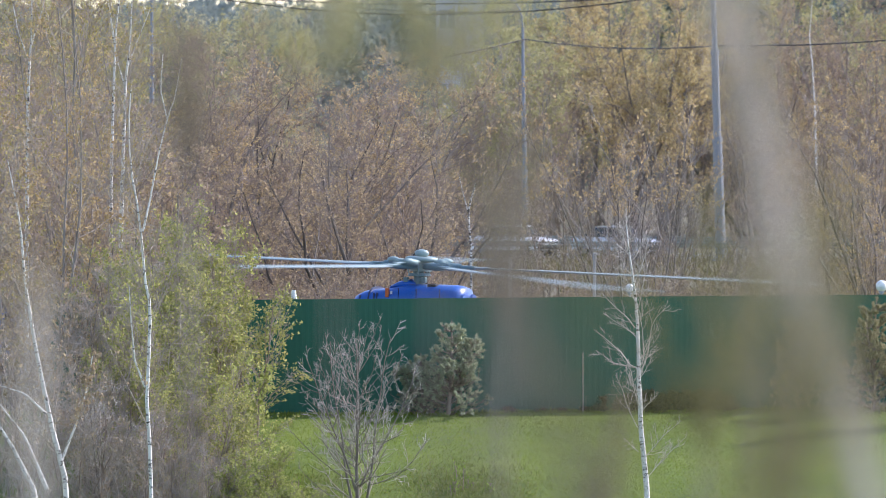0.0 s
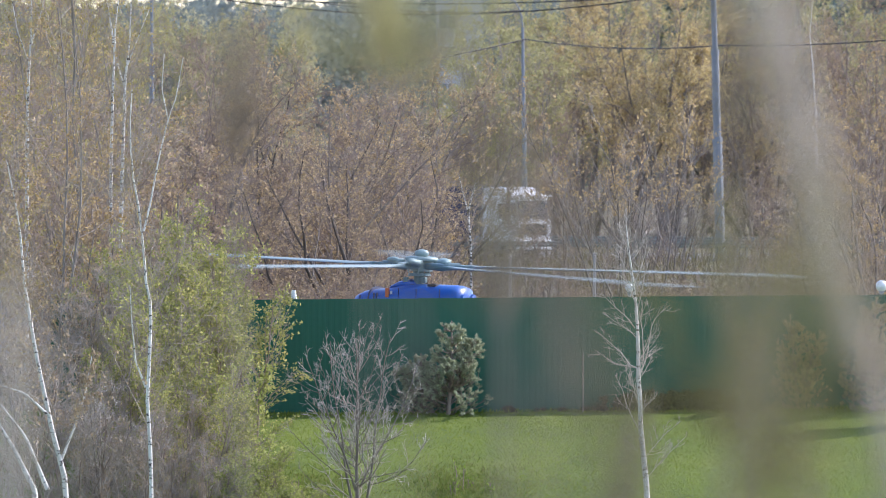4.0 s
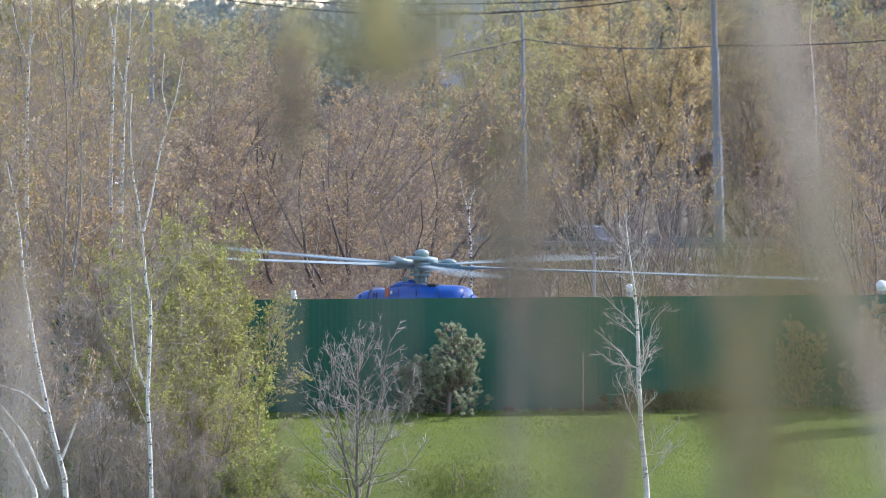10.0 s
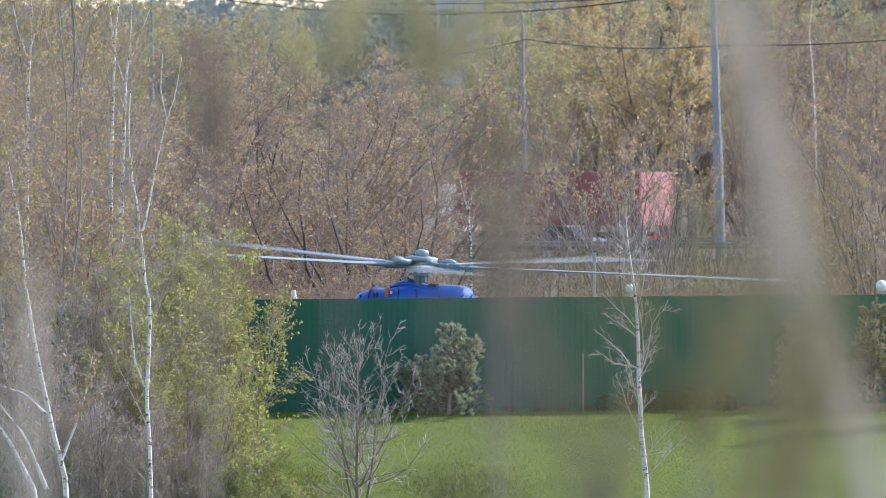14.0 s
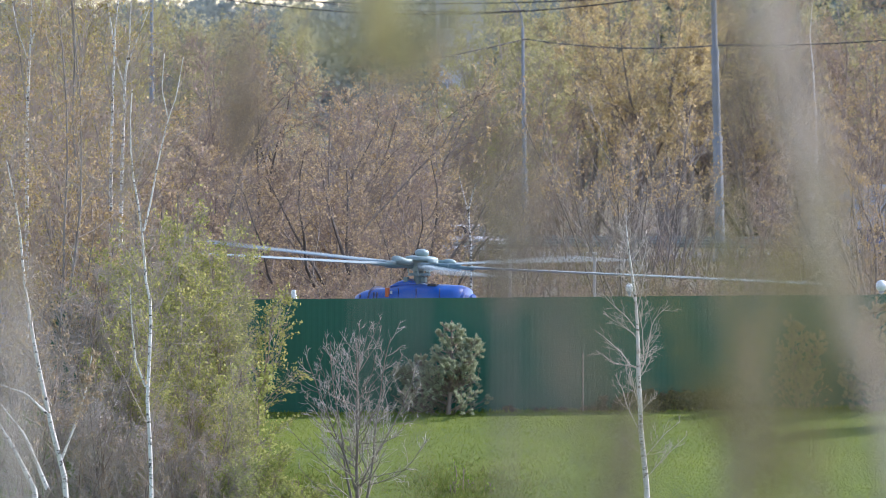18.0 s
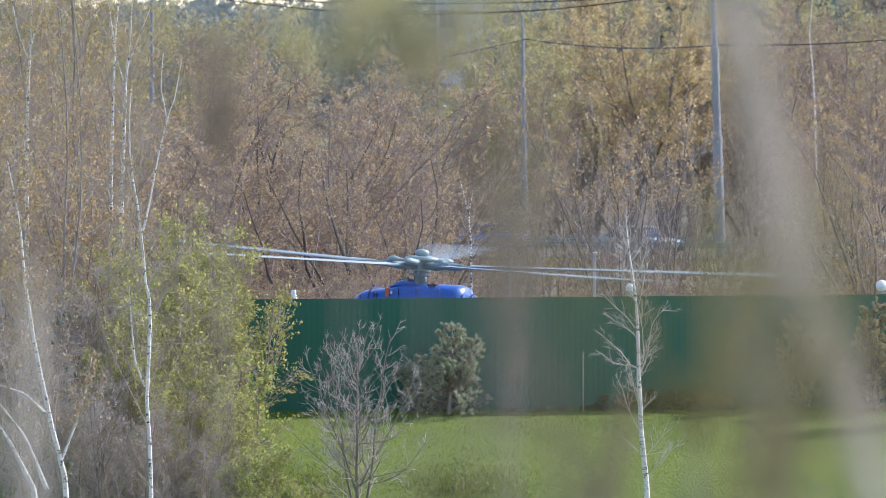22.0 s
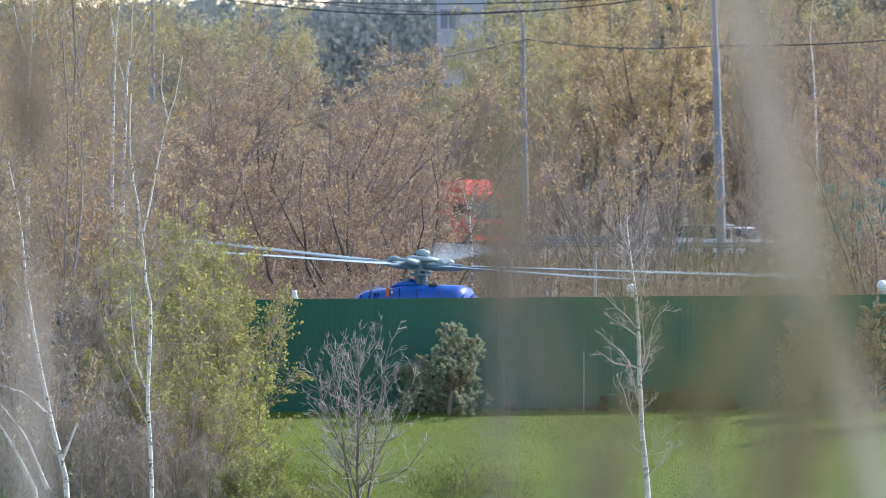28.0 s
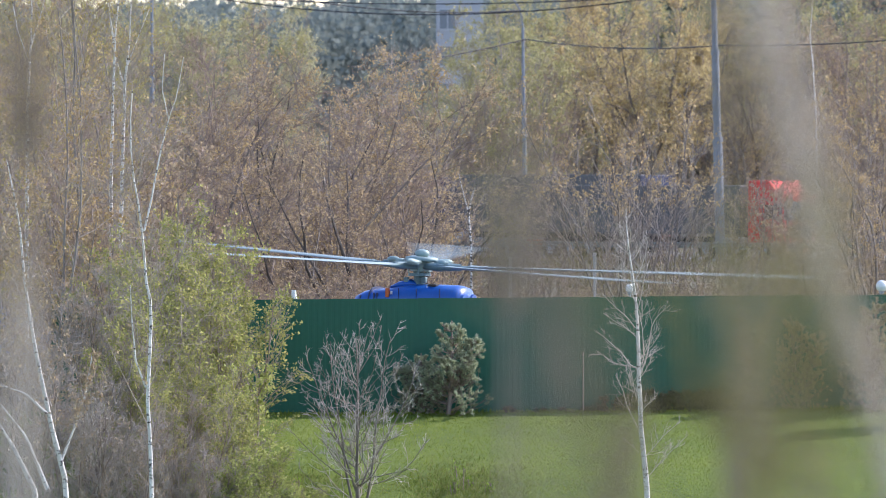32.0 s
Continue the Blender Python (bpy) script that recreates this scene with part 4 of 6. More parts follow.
    for i in range(44):
        b = -52 + 104 * (i + 0.5) / 44 + G.uniform(-1, 1)
        y = G.uniform(505, 640)
        k = 0.92 if b < 1 else 0.95
        if -2.2 < b < 7:
            k = 0.57 if b < 3.5 else 0.74
        elif -18 < b < -12 or -42 < b < -37:
            k = 0.82
        if -14.5 < b < -1.2:
            continue
        set_tree("rise" if i % 3 == 0 and b < -4 else "poplar", bearing(b, y), y, k * G.uniform(0.90, 1.06))
    for i in range(15):
        b = -52 + 104 * (i + 0.5) / 15 + G.uniform(-1, 1)
        y = G.uniform(490, 530)
        if b > 29:
            set_tree("willow", bearing(b, y), y, G.uniform(1.0, 1.2))
    for b, y, s in ((4.6, 488, 0.72), (7.4, 494, 0.82), (9.3, 486, 0.86), (12.2, 496, 0.86), (-1.9, 505, 0.64), (0.2, 512, 0.58), (2.3, 508, 0.64)):
        set_tree("poplar", bearing(b, y), y, s)
    for i in range(17):
        b = 14 + 40 * (i + 0.5) / 17 + G.uniform(-1, 1)
        y = G.uniform(620, 690)
        set_tree("spruce", bearing(b, y), y, 1.1 * G.uniform(0.9, 1.1))
    # low dark shrubs along the fence
    for i in range(11):
        b = 7.0 + 26 * (i + 0.5) / 11 + G.uniform(-0.7, 0.7)
        set_tree("hedge", bearing(b, 212.3), 212.3, G.uniform(0.3, 0.5) if b < 20 else G.uniform(0.8, 1.1))


set_wood()


def pine(rng, h, needle):
    """A young pine: two leaders, whorls of rising boughs, each ending in brushes of needles."""
    root = new("pine_tree")
    lead = [(line(rng, (0, 0, -0.2), (0.0, 0, 1), h + 0.15, 8, 0.03, 0.05), np.linspace(0.06, 0.012, 9)),
            (line(rng, (0.05, 0, h * 0.2), (0.62, 0.1, 1), h * 0.68, 6, 0.04, 0.06), np.linspace(0.035, 0.010, 7))]
    for ld in lead:
        v, f = tubes([ld], 7)
        child("trunk", mesh_of("trunk", v, f, M_BARK_BROWN, True), root)
    boughs = []
    for (pts, _), reach, rows in ((lead[0], 0.90, 13), (lead[1], 0.55, 8)):
        for i in range(rows):
            t = 0.04 + 0.92 * i / rows
            kf = t * (len(pts) - 1)
            p = pts[int(kf)] + (pts[min(int(kf) + 1, len(pts) - 1)] - pts[int(kf)]) * (kf - int(kf))
            for j in range(7):
                g = rng.uniform(0, 2 * math.pi)
                L = (reach * (1 - t) ** 0.75 + 0.10) * rng.uniform(0.65, 1.2)
                boughs.append((line(rng, p, (math.cos(g), math.sin(g), 0.25), L, 5, 0.10, 0.10), np.linspace(0.016, 0.006, 6)))
    twigs = []
    for q in boughs:
        twigs += limbs(rng, q, 4, 0.35, 0.42, 52, 0.08, 0.14, 3, 0.7, 0.006)
    v, f = tubes(boughs + twigs, 4)
    tagged(child("branchwork", mesh_of("branchwork", v, f, M_BARK_BROWN), root), kind="stuff")
    tips = np.array([t[0][-1] for t in twigs + boughs] + [ld[0][-1] for ld in lead])
    ways = np.array([unit(t[0][-1] - t[0][-2]) for t in twigs + boughs] + [np.array([0, 0, 1.0])] * 2)
    keep = rng.random(len(tips)) < 0.72
    pos, way = np.repeat(tips[keep], 40, axis=0), np.repeat(ways[keep], 40, axis=0)
    pos = pos - way * rng.uniform(0, 0.06, (len(pos), 1))
    out = rng.normal(size=pos.shape) + way * 0.7 + np.array([0, 0, 0.3])
    out /= np.linalg.norm(out, axis=1, keepdims=True)
    L = rng.uniform(0.05, 0.085, (len(pos), 1))
    side = np.cross(out, rng.normal(size=pos.shape))
    side /= np.linalg.norm(side, axis=1, keepdims=True)
    v = np.stack([pos - side * 0.012, pos + side * 0.012, pos + out * L], 1).reshape(-1, 3)
    tagged(child("needle_cover", mesh_of("needle_cover", v, np.arange(len(v)).reshape(-1, 3), needle), root), kind="stuff")
    return root


def set_pine(src, x, y, down, turn, sx, sz, label, made=None):
    ob = src if made else copy_thing(src, pose(x, y, gz(x, y) - down, 0, 0, turn))
    ob.matrix_basis = pose(x, y, gz(x, y) - down, 0, 0, turn)
    ob.scale = (sx, sx, sz)
    return tagged(ob, label, "tree", "young pines")


green_pine = pine(np.random.default_rng(44), 2.15, M_NEEDLE)
set_pine(green_pine, 0.12, 211.6, 0.0, 0, 1.12, 1.06, "young bushy grey-green pine on the lawn before the fence", True)
set_pine(green_pine, -0.45, 212.2, 0.15, 150, 0.95, 0.76, "smaller pine in the shade beside the larger one")
tan_pine = pine(np.random.default_rng(47), 2.4, M_NEEDLE_TAN)
set_pine(tan_pine, 10.25, 211.4, 0.1, 250, 1.0, 1.18, "young pine with tan-green needles beside the fence", True)
set_pine(tan_pine, 8.45, 212.0, 0.1, 10, 0.8, 1.0, "young pine with tan-green needles beside the fence")
set_pine(green_pine, 14.0, 210.6, 0.1, 110, 1.15, 2.6, "tall slim pine at the lawn's edge")

# the bare shrub on the lawn
S = np.random.default_rng(43)
foot = [(line(S, (0, 0, -0.2), (0.0, 0, 1), 4.7, 8, 0.04, 0.02), np.linspace(0.055, 0.008, 9)),
        (line(S, (0.06, 0, 0.0), (-0.10, 0.1, 1), 4.5, 8, 0.06, 0.03), np.linspace(0.036, 0.008, 9)),
        (line(S, (0.10, 0, 0.2), (0.10, -0.1, 1), 4.5, 8, 0.06, 0.03), np.linspace(0.034, 0.008, 9)),
        (line(S, (-0.04, 0, 1.1), (-0.42, 0.1, 1), 3.2, 8, 0.07, 0.04), np.linspace(0.028, 0.008, 9)),
        (line(S, (0.06, 0, 1.2), (0.45, 0.1, 1), 3.0, 8, 0.07, 0.04), np.linspace(0.026, 0.008, 9))]
boles = foot + limbs(S, foot[0], 9, 0.28, 0.40, 78, 0.08, 0.05, 7, 0.35, 0.009, 0.55) + limbs(S, foot[0], 20, 0.36, 0.42, 62, 0.08, 0.10, 7, 0.4, 0.010, 0.9)
for f0 in foot[1:]:
    boles += limbs(S, f0, 8, 0.16, 0.40, 52, 0.08, 0.10, 7, 0.45, 0.009, 0.9)
boles += limbs(S, foot[0], 7, 0.55, 0.34, 20, 0.04, 0.22, 6, 0.35, 0.008, 0.95)
shrub = plant("shrub", S, boles, [(12, 0.12, 0.34, 48, 0.12, 0.12, 5, 0.55, 0.0066), (5, 0.1, 0.55, 48, 0.10, 0.10, 3, 0.75, 0.0054)], (M_BARK_DARK, M_BARK_PALE, M_TWIG_WHITE), None, 0, 1, 0, (1, 0.14, 40, 0.3, 0.0045))
x, y = bearing(-9.6, 197.5), 197.5
shrub.matrix_basis = pose(x, y, gz(x, y), 0, 0, 0)
tagged(shrub, "bare many-branched grey shrub on the lawn", "shrub")
for b, y, s, turn in ((-38.6, 196, 0.8, 310),):
    x = bearing(b, y)
    ob = copy_thing(shrub, pose(x, y, gz(x, y) - 0.05, 0, 0, turn))
    ob.scale = (s, s, s)
    tagged(ob, "bare grey-twigged shrub among the birches beside the lawn", "shrub")


def lone_birch(b, y, bends, r0, spec, leaf=None, forks=(), arms=(), size=0.05, per=2, top_r=0.012, label="slender white-barked birch, nearly bare", barks=(M_BIRCH, M_BARK_PALE, M_TWIG_RED)):
    """A birch with its own bends: (bearing in milliradians, metres against the eye's height) from the foot up."""
    root_z = gz(bearing(b, y), y)
    x0 = bearing(b, y)
    conv = lambda q: (bearing(q[0], y) - x0, q[2] if len(q) > 2 else 0.0, EYE + bearing(q[1], y) - root_z)
    stems = [bent([(0, 0, -0.2)] + [conv(q) for q in bends], r0, top_r, 16)]
    for fk, r in forks:
        stems.append(bent([conv(q) for q in fk], r, 0.009, 10))
    sides = [bent([conv(q) for q in fk], r, 0.006, 9) for fk, r in arms]
    t = plant("birch_tree", G, stems, spec, barks, leaf, size, per, 0.05, sides=sides)
    t.matrix_basis = pose(x0, y, root_z)
    return tagged(t, label, "tree", "birches before the lawn")


THIN = [(34, 0.22, 0.22, 42, 0.12, 0.05, 5, 0.22, 0.006), (7, 0.2, 0.5, 40, 0.15, 0.0, 4, 0.6, 0.005), (4, 0.2, 0.5, 35, 0.15, 0.0, 2, 0.6, 0.0042)]
SWAY = []
SAPLING = [(15, 0.30, 0.17, 50, 0.14, 0.07, 6, 0.25, 0.0075), (8, 0.15, 0.50, 46, 0.16, 0.06, 5, 0.6, 0.0058), (4, 0.15, 0.5, 42, 0.16, 0.04, 3, 0.7, 0.0046)]
SWAY.append(lone_birch(23.2, 196, [(22.95, -36.8), (22.8, -34.3), (22.25, -29.8), (22.15, -26), (21.95, -23), (22.0, -21.6), (21.9, -18), (21.7, -15.2), (21.4, -12.7), (21.1, -10.6), (20.8, -8.4), (20.6, -6.2)], 0.074, SAPLING, None, arms=[([(22.17, -23.06), (22.49, -22.11), (22.94, -21.03), (23.28, -18.68), (23.51, -17.34), (24.14, -16.39), (25.54, -15.25)], 0.020), ([(22.55, -21.60), (22.43, -18.17), (22.05, -15.82)], 0.012), ([(21.92, -15.57), (22.11, -14.87), (22.36, -13.66), (22.68, -12.01), (23.06, -10.80)], 0.013), ([(21.73, -22.30), (21.03, -21.98), (20.08, -20.65), (18.81, -19.50), (17.41, -18.30)], 0.016), ([(21.60, -17.85), (20.58, -16.52), (19.12, -15.31), (17.85, -13.91)], 0.015), ([(21.86, -29.03), (20.71, -26.68), (20.20, -24.78), (19.38, -23.13)], 0.013), ([(21.79, -22.36), (20.71, -22.11), (19.12, -21.73), (17.15, -20.33)], 0.010), ([(20.90, -9.66), (20.20, -8.96), (19.50, -8.39)], 0.008), ([(22.17, -27.64), (22.62, -26.81), (23.25, -26.11), (24.08, -25.35)], 0.010), ([(22.55, -32.53), (23.38, -31.64), (24.84, -29.86), (26.75, -28.27)], 0.011), ([(22.74, -34.94), (23.89, -33.55), (25.54, -31.77), (27.38, -29.99)], 0.010), ([(21.98, -31.77), (21.22, -31.13), (20.33, -30.18)], 0.009), ([(21.47, -12.71), (22.24, -11.31), (22.74, -9.53), (23.00, -7.94)], 0.010), ([(21.22, -10.80), (20.71, -8.89), (19.95, -6.67)], 0.009)],
                       label="white birch sapling with bare fine twigs on the lawn", barks=(M_BIRCH, M_BARK_SILVER, M_TWIG_SILVER), top_r=0.013))
SWAY.append(lone_birch(-32.6, 190, [(-32.8, -37), (-32.9, -32), (-33.3, -25.5), (-32.9, -18.6), (-32.9, -15), (-33.5, -12.5), (-33.7, -8.7), (-34.3, -4), (-35.0, -0.4), (-35.3, 4.6), (-35.0, 9)], 0.05, THIN, None,
                       [([(-33.7, -7), (-33.0, -4, 0.1), (-32.1, 1, 0.2), (-31.0, 5.7, 0.2), (-30.1, 8, 0.2), (-29.3, 12.6, 0.2)], 0.024), ([(-31.0, 5.7, 0.2), (-31.7, 9, 0.1), (-31.4, 13)], 0.016), ([(-33.5, -24.5), (-34.6, -21.5, -0.1), (-35.0, -17, -0.2), (-35.2, -13, -0.2)], 0.024)]))
SWAY.append(lone_birch(-42, 186, [(-42.2, -36), (-44.0, -29), (-45.7, -21), (-47, -13), (-47.6, -6), (-49, 1)], 0.072, THIN, M_LEAF_TAN,
                       [([(-43, -33), (-41.3, -28.6, 0.1), (-40.2, -25, 0.2), (-39.5, -21, 0.2)], 0.03)]))
SWAY.append(lone_birch(-43, 184, [(-46, -36), (-48.5, -31), (-51, -27)], 0.085, THIN, None, [([(-44.5, -36), (-47, -30), (-49.8, -26.4)], 0.05), ([(-44.6, -27.5), (-47, -25.2), (-50, -24.2)], 0.032)]))
SWAY.append(lone_birch(-37.4, 214, [(-37.4, -10), (-37.3, 0.6), (-37.1, 8.3), (-36.8, 16), (-36.2, 21)], 0.06, THIN, M_LEAF_OLIVE, [([(-36.9, 13.5), (-37.5, 17.6), (-38.2, 22)], 0.03)], size=0.036, per=1))
SWAY.append(lone_birch(-36.2, 216, [(-36.2, -6), (-36.0, 1), (-35.7, 10), (-35.2, 14.4), (-34.9, 21)], 0.065, THIN, M_LEAF_OLIVE, [([(-35.7, 9), (-36.6, 12), (-37.2, 15)], 0.025), ([(-35.5, 11.5), (-34.2, 15, 0.2), (-33.0, 18, 0.2)], 0.022)], size=0.036, per=1))
SWAY.append(lone_birch(-46.8, 214, [(-46.8, -8), (-46.7, 7.5), (-46.5, 12), (-46.3, 15), (-46.2, 21)], 0.06, THIN, M_LEAF_OLIVE, [([(-46.3, 14), (-45.2, 17.5, 0.1), (-44.4, 21)], 0.025), ([(-46.5, 12), (-47.8, 15.5, -0.1), (-48.6, 20)], 0.02)], size=0.036, per=1))
SNAG = [(5, 0.3, 0.12, 45, 0.12, 0.02, 4, 0.4, 0.006)]
lone_birch(3.1, 248, [(3.17, -12), (3.15, -8.3), (2.95, -6.5), (2.85, -4.8), (3.1, -3.6), (3.4, -2.5), (3.75, -1.6)], 0.036, SNAG, None, [([(2.85, -4.9), (2.5, -3.6), (2.15, -2.2), (1.75, -0.5)], 0.022)], top_r=0.022, label="broken pale dead birch stem with two prongs", barks=(M_BIRCH_OLD, M_BARK_GREY, M_BARK_GREY))
SWAY.append(lone_birch(42.2, 482, [(42.0, -2), (41.8, 7), (41.5, 12), (41.2, 15), (41.6, 20)], 0.08, SNAG, M_LEAF_TAN, label="thin white birch among the far alders"))


def build_far_wood():
    """The wood on the horizon, haze put into its leaf colour: clumps of foliage on a long ridge, its top uneven."""
    rng = np.random.default_rng(5)
    n = 70000
    y = rng.uniform(1450, 1700, n)
    b = rng.uniform(-62, 62, n)
    crest = np.interp(b, [-62, -42, -41, -38.5, -37.5, -28, -17, -13.5, -11, 0, 62], [18.4, 18.2, 17.0, 17.0, 18.6, 18.4, 18.0, 17.9, 19.2, 20, 20.5])
    crest = crest + np.array([1.3 * noise.noise((v * 0.9, 0.0, 0.0)) + 0.8 * noise.noise((v * 3.1, 5.0, 0.0)) for v in b])
    top = EYE + crest / 1000 * 1575
    x = b / 1000 * y
    z = 11 + (top - 11) * rng.power(1.6, n)
    size = np.where(np.arange(n) % 4 == 0, 2.2, 0.7)[:, None]
    v, f = leaf_quads(rng, np.stack([x, y + (size[:, 0] > 2) * 60, z - (size[:, 0] > 2) * 1.2], 1), size, 1.4)
    tagged(new("far_wood", mesh_of("far_wood", v, f, M_FAR)), "wood on the horizon, haze painted into its blue-green leaf colour", "wood", kind="stuff")


build_far_wood()


def build_far_house():
    h = new("apartment_house")
    x, y = 0.95, 700
    h.location = (x, y, gz(x, y))
    tagged(h, "pale blue-grey apartment house behind the far trees", "house")
    # Reflected sky is put into the panes' base colour as grey-blue.
    pane_tint = paint("sky_tinted_pane", (0.20, 0.225, 0.25), 0.3)
    wall = paint("pale_blue_plaster", (0.44, 0.455, 0.475), 0.85, 0, 0.08, 0.4)
    trim = paint("white_window_frame", (0.52, 0.55, 0.58), 0.5)
    H = 20.5 - h.location.z
    body = part("wall", box(B(), 0.35, 5, H / 2, 3.7, 10, H), wall, h)
    part("roof", box(B(), 0.35, 5, H + 0.2, 4.1, 10.6, 0.4, 0.05), M_CONCRETE, h)
    zs = 17.75 - h.location.z
    for row in range(4):
        for col in range(1):
            wx, wz = -0.6, zs - row * 2.9 + 0.0
            if wz < 1:
                continue
            bm = B()
            for sx in (-0.66, 0, 0.66):
                box(bm, wx + sx, -0.03, wz, 0.07, 0.1, 1.6)
            for sz in (-0.8, 0.8):
                box(bm, wx, -0.03, wz + sz, 1.4, 0.1, 0.08)
            w = part("window_frame", bm, trim, h)
            part("pane", box(B(), wx, -0.005, wz, 1.3, 0.03, 1.55), pane_tint, w)


build_far_house()


def build_grass():
    """Grass tufts on the lawn, a few dry weed stems and low rough growth at the fence's foot."""
    rng = np.random.default_rng(11)
    n = 90000
    x, y = rng.uniform(-10, 17, n), rng.uniform(199, 212.6, n)
    clump = np.array([noise.noise((a * 0.5, b * 0.25, 0.0)) for a, b in zip(x, y)])
    h = (0.03 + 0.03 * rng.random(n)) * (1 + 0.4 * np.clip(clump, 0, 1)) + np.where(y > 212.0, 0.10 * rng.random(n), 0)
    base = np.stack([x, y, ground_z(x, y) - 0.01], 1)
    a = rng.uniform(0, 2 * np.pi, n)
    w = np.stack([np.cos(a), np.sin(a), np.zeros(n)], 1) * 0.010
    tip = base + np.stack([rng.normal(0, 0.03, n), rng.normal(0, 0.03, n), h], 1)
    v = np.stack([base - w, base + w, tip], 1).reshape(-1, 3)
    mat = leaves("grass_blade", [(0.1, (0.12, 0.17, 0.02)), (0.5, (0.20, 0.28, 0.035)), (0.9, (0.32, 0.37, 0.09))], 0.5)
    tagged(new("grass", mesh_of("grass", v, np.arange(n * 3).reshape(-1, 3), mat)), "short bright green spring grass of the lawn", "grass", kind="stuff")
    n = 7000
    x, y = rng.normal(0.5, 0.8, n), rng.normal(202.4, 1.4, n)
    k = rng.random(n) < 0.35
    x[k], y[k] = rng.normal(-3.2, 0.7, k.sum()), rng.normal(202.8, 1.0, k.sum())
    base = np.stack([x, y, ground_z(x, y) - 0.01], 1)
    a = rng.uniform(0, 2 * np.pi, n)
    w = np.stack([np.cos(a), np.sin(a), np.zeros(n)], 1) * 0.012
    tip = base + np.stack([rng.normal(0, 0.08, n), rng.normal(0, 0.08, n), rng.uniform(0.04, 0.10, n) + 0.12 * rng.random(n) ** 6], 1)
    v = np.stack([base - w, base + w, tip], 1).reshape(-1, 3)
    mat = leaves("rough_grass_blade", [(0.1, (0.09, 0.13, 0.025)), (0.5, (0.15, 0.20, 0.04)), (0.9, (0.29, 0.28, 0.12))], 0.4)
    tagged(new("rough_grass", mesh_of("rough_grass", v, np.arange(n * 3).reshape(-1, 3), mat)), "uncut dull green and straw-coloured grass on the slope", "grass", kind="stuff")
    for b, yy, h in ((2.1, 202.4, 0.85), (1.0, 202.0, 0.5), (3.5, 202.8, 0.45), (5.4, 202.2, 0.4), (-16.5, 202.6, 0.5)):
        w = plant("weed", rng, rooted(rng, 3, h, 0.012, 0.12, 5, 0.08, 0.02, 0.05), [(6, 0.2, 0.35, 40, 0.1, 0.05, 3, 0.6, 0.006)], (M_BARK_BROWN, M_BARK_BROWN, M_BARK_BROWN), M_LEAF_FRESH, 0.05, 3, 0.03)
        xx = bearing(b, yy)
        w.matrix_basis = pose(xx, yy, gz(xx, yy))
        tagged(w, "thin green weed standing in the grass", "weed", "weeds in the lawn")


build_grass()


def build_rough():
    """Tall dry growth on the slope between the landing place and the road."""
    rng = np.random.default_rng(12)
    n = 30000
    x, y = rng.uniform(-26, 30, n), rng.uniform(246, 428, n)
    keep = np.array([noise.noise((a * 0.35, b * 0.12, 3.0)) for a, b in zip(x, y)]) > -0.12
    off = np.abs((x - ROAD_MID[0]) * -ROAD_WAY[1] + (y - ROAD_MID[1]) * ROAD_WAY[0])
    keep &= off > 13.5
    x, y = x[keep], y[keep]
    n = len(x)
    h = rng.uniform(0.35, 1.15, n)
    base = np.stack([x, y, ground_z(x, y) - 0.02], 1)
    a = rng.uniform(0, 2 * np.pi, n)
    w = np.stack([np.cos(a), np.sin(a), np.zeros(n)], 1) * rng.uniform(0.015, 0.045, (n, 1))
    tip = base + np.stack([rng.normal(0, 0.25, n), rng.normal(0, 0.25, n), h], 1)
    v = np.stack([base - w, base + w, tip], 1).reshape(-1, 3)
    mat = leaves("dry_growth", [(0.1, (0.09, 0.085, 0.035)), (0.5, (0.17, 0.145, 0.07)), (0.9, (0.28, 0.23, 0.13))], 0.3)
    tagged(new("dry_undergrowth", mesh_of("dry_undergrowth", v, np.arange(n * 3).reshape(-1, 3), mat)), "tall brown dry grass and stalks below the trees", "grass", kind="stuff")


build_rough()


# ---- traffic ----
# Maroon container's rear: sunlight on it is painted in as lighter pinkish red.
M_RED_SUNLIT = paint("sunlit_red_rear", (0.70, 0.29, 0.28), 0.7, 0, 0.12, 1.0)
M_RED = paint("red_lorry_paint", (0.68, 0.055, 0.05), 0.8, 0, 0.12, 1.0, 0.0)
M_MAROON = paint("maroon_container", (0.25, 0.065, 0.06), 0.5, 0, 0.18, 0.7)
M_LORRY_WHITE = paint("white_lorry_paint", (0.76, 0.77, 0.78), 0.4, 0, 0.08, 0.8, 0.2)
M_TARP_WHITE = paint("white_tarpaulin", (0.72, 0.73, 0.74), 0.6, 0, 0.10, 0.6)
M_TARP_BLUE = paint("blue_grey_tarpaulin", (0.36, 0.40, 0.46), 0.6, 0, 0.12, 0.6)
M_NAVY = paint("navy_paint", (0.035, 0.045, 0.10), 0.75, 0, 0.15, 0.8)
M_CHASSIS_BLUE = paint("bright_blue_paint", (0.03, 0.16, 0.62), 0.4)
M_TEAL_TARP = paint("teal_tarpaulin", (0.02, 0.28, 0.25), 0.6, 0, 0.12, 0.6)
M_TARP_ORANGE = paint("tan_box_paint", (0.60, 0.30, 0.18), 0.6, 0, 0.12, 0.6)
M_TARP_DARK = paint("dark_grey_tarpaulin", (0.10, 0.10, 0.105), 0.6, 0, 0.15, 0.6)
M_CAR_GREY = paint("silver_car_paint", (0.45, 0.47, 0.50), 0.3, 0.5, 0.06, 1.0, 0.5)
M_CAR_BLACK = paint("black_car_paint", (0.02, 0.022, 0.028), 0.3, 0.1, 0.1, 1.0, 0.5)
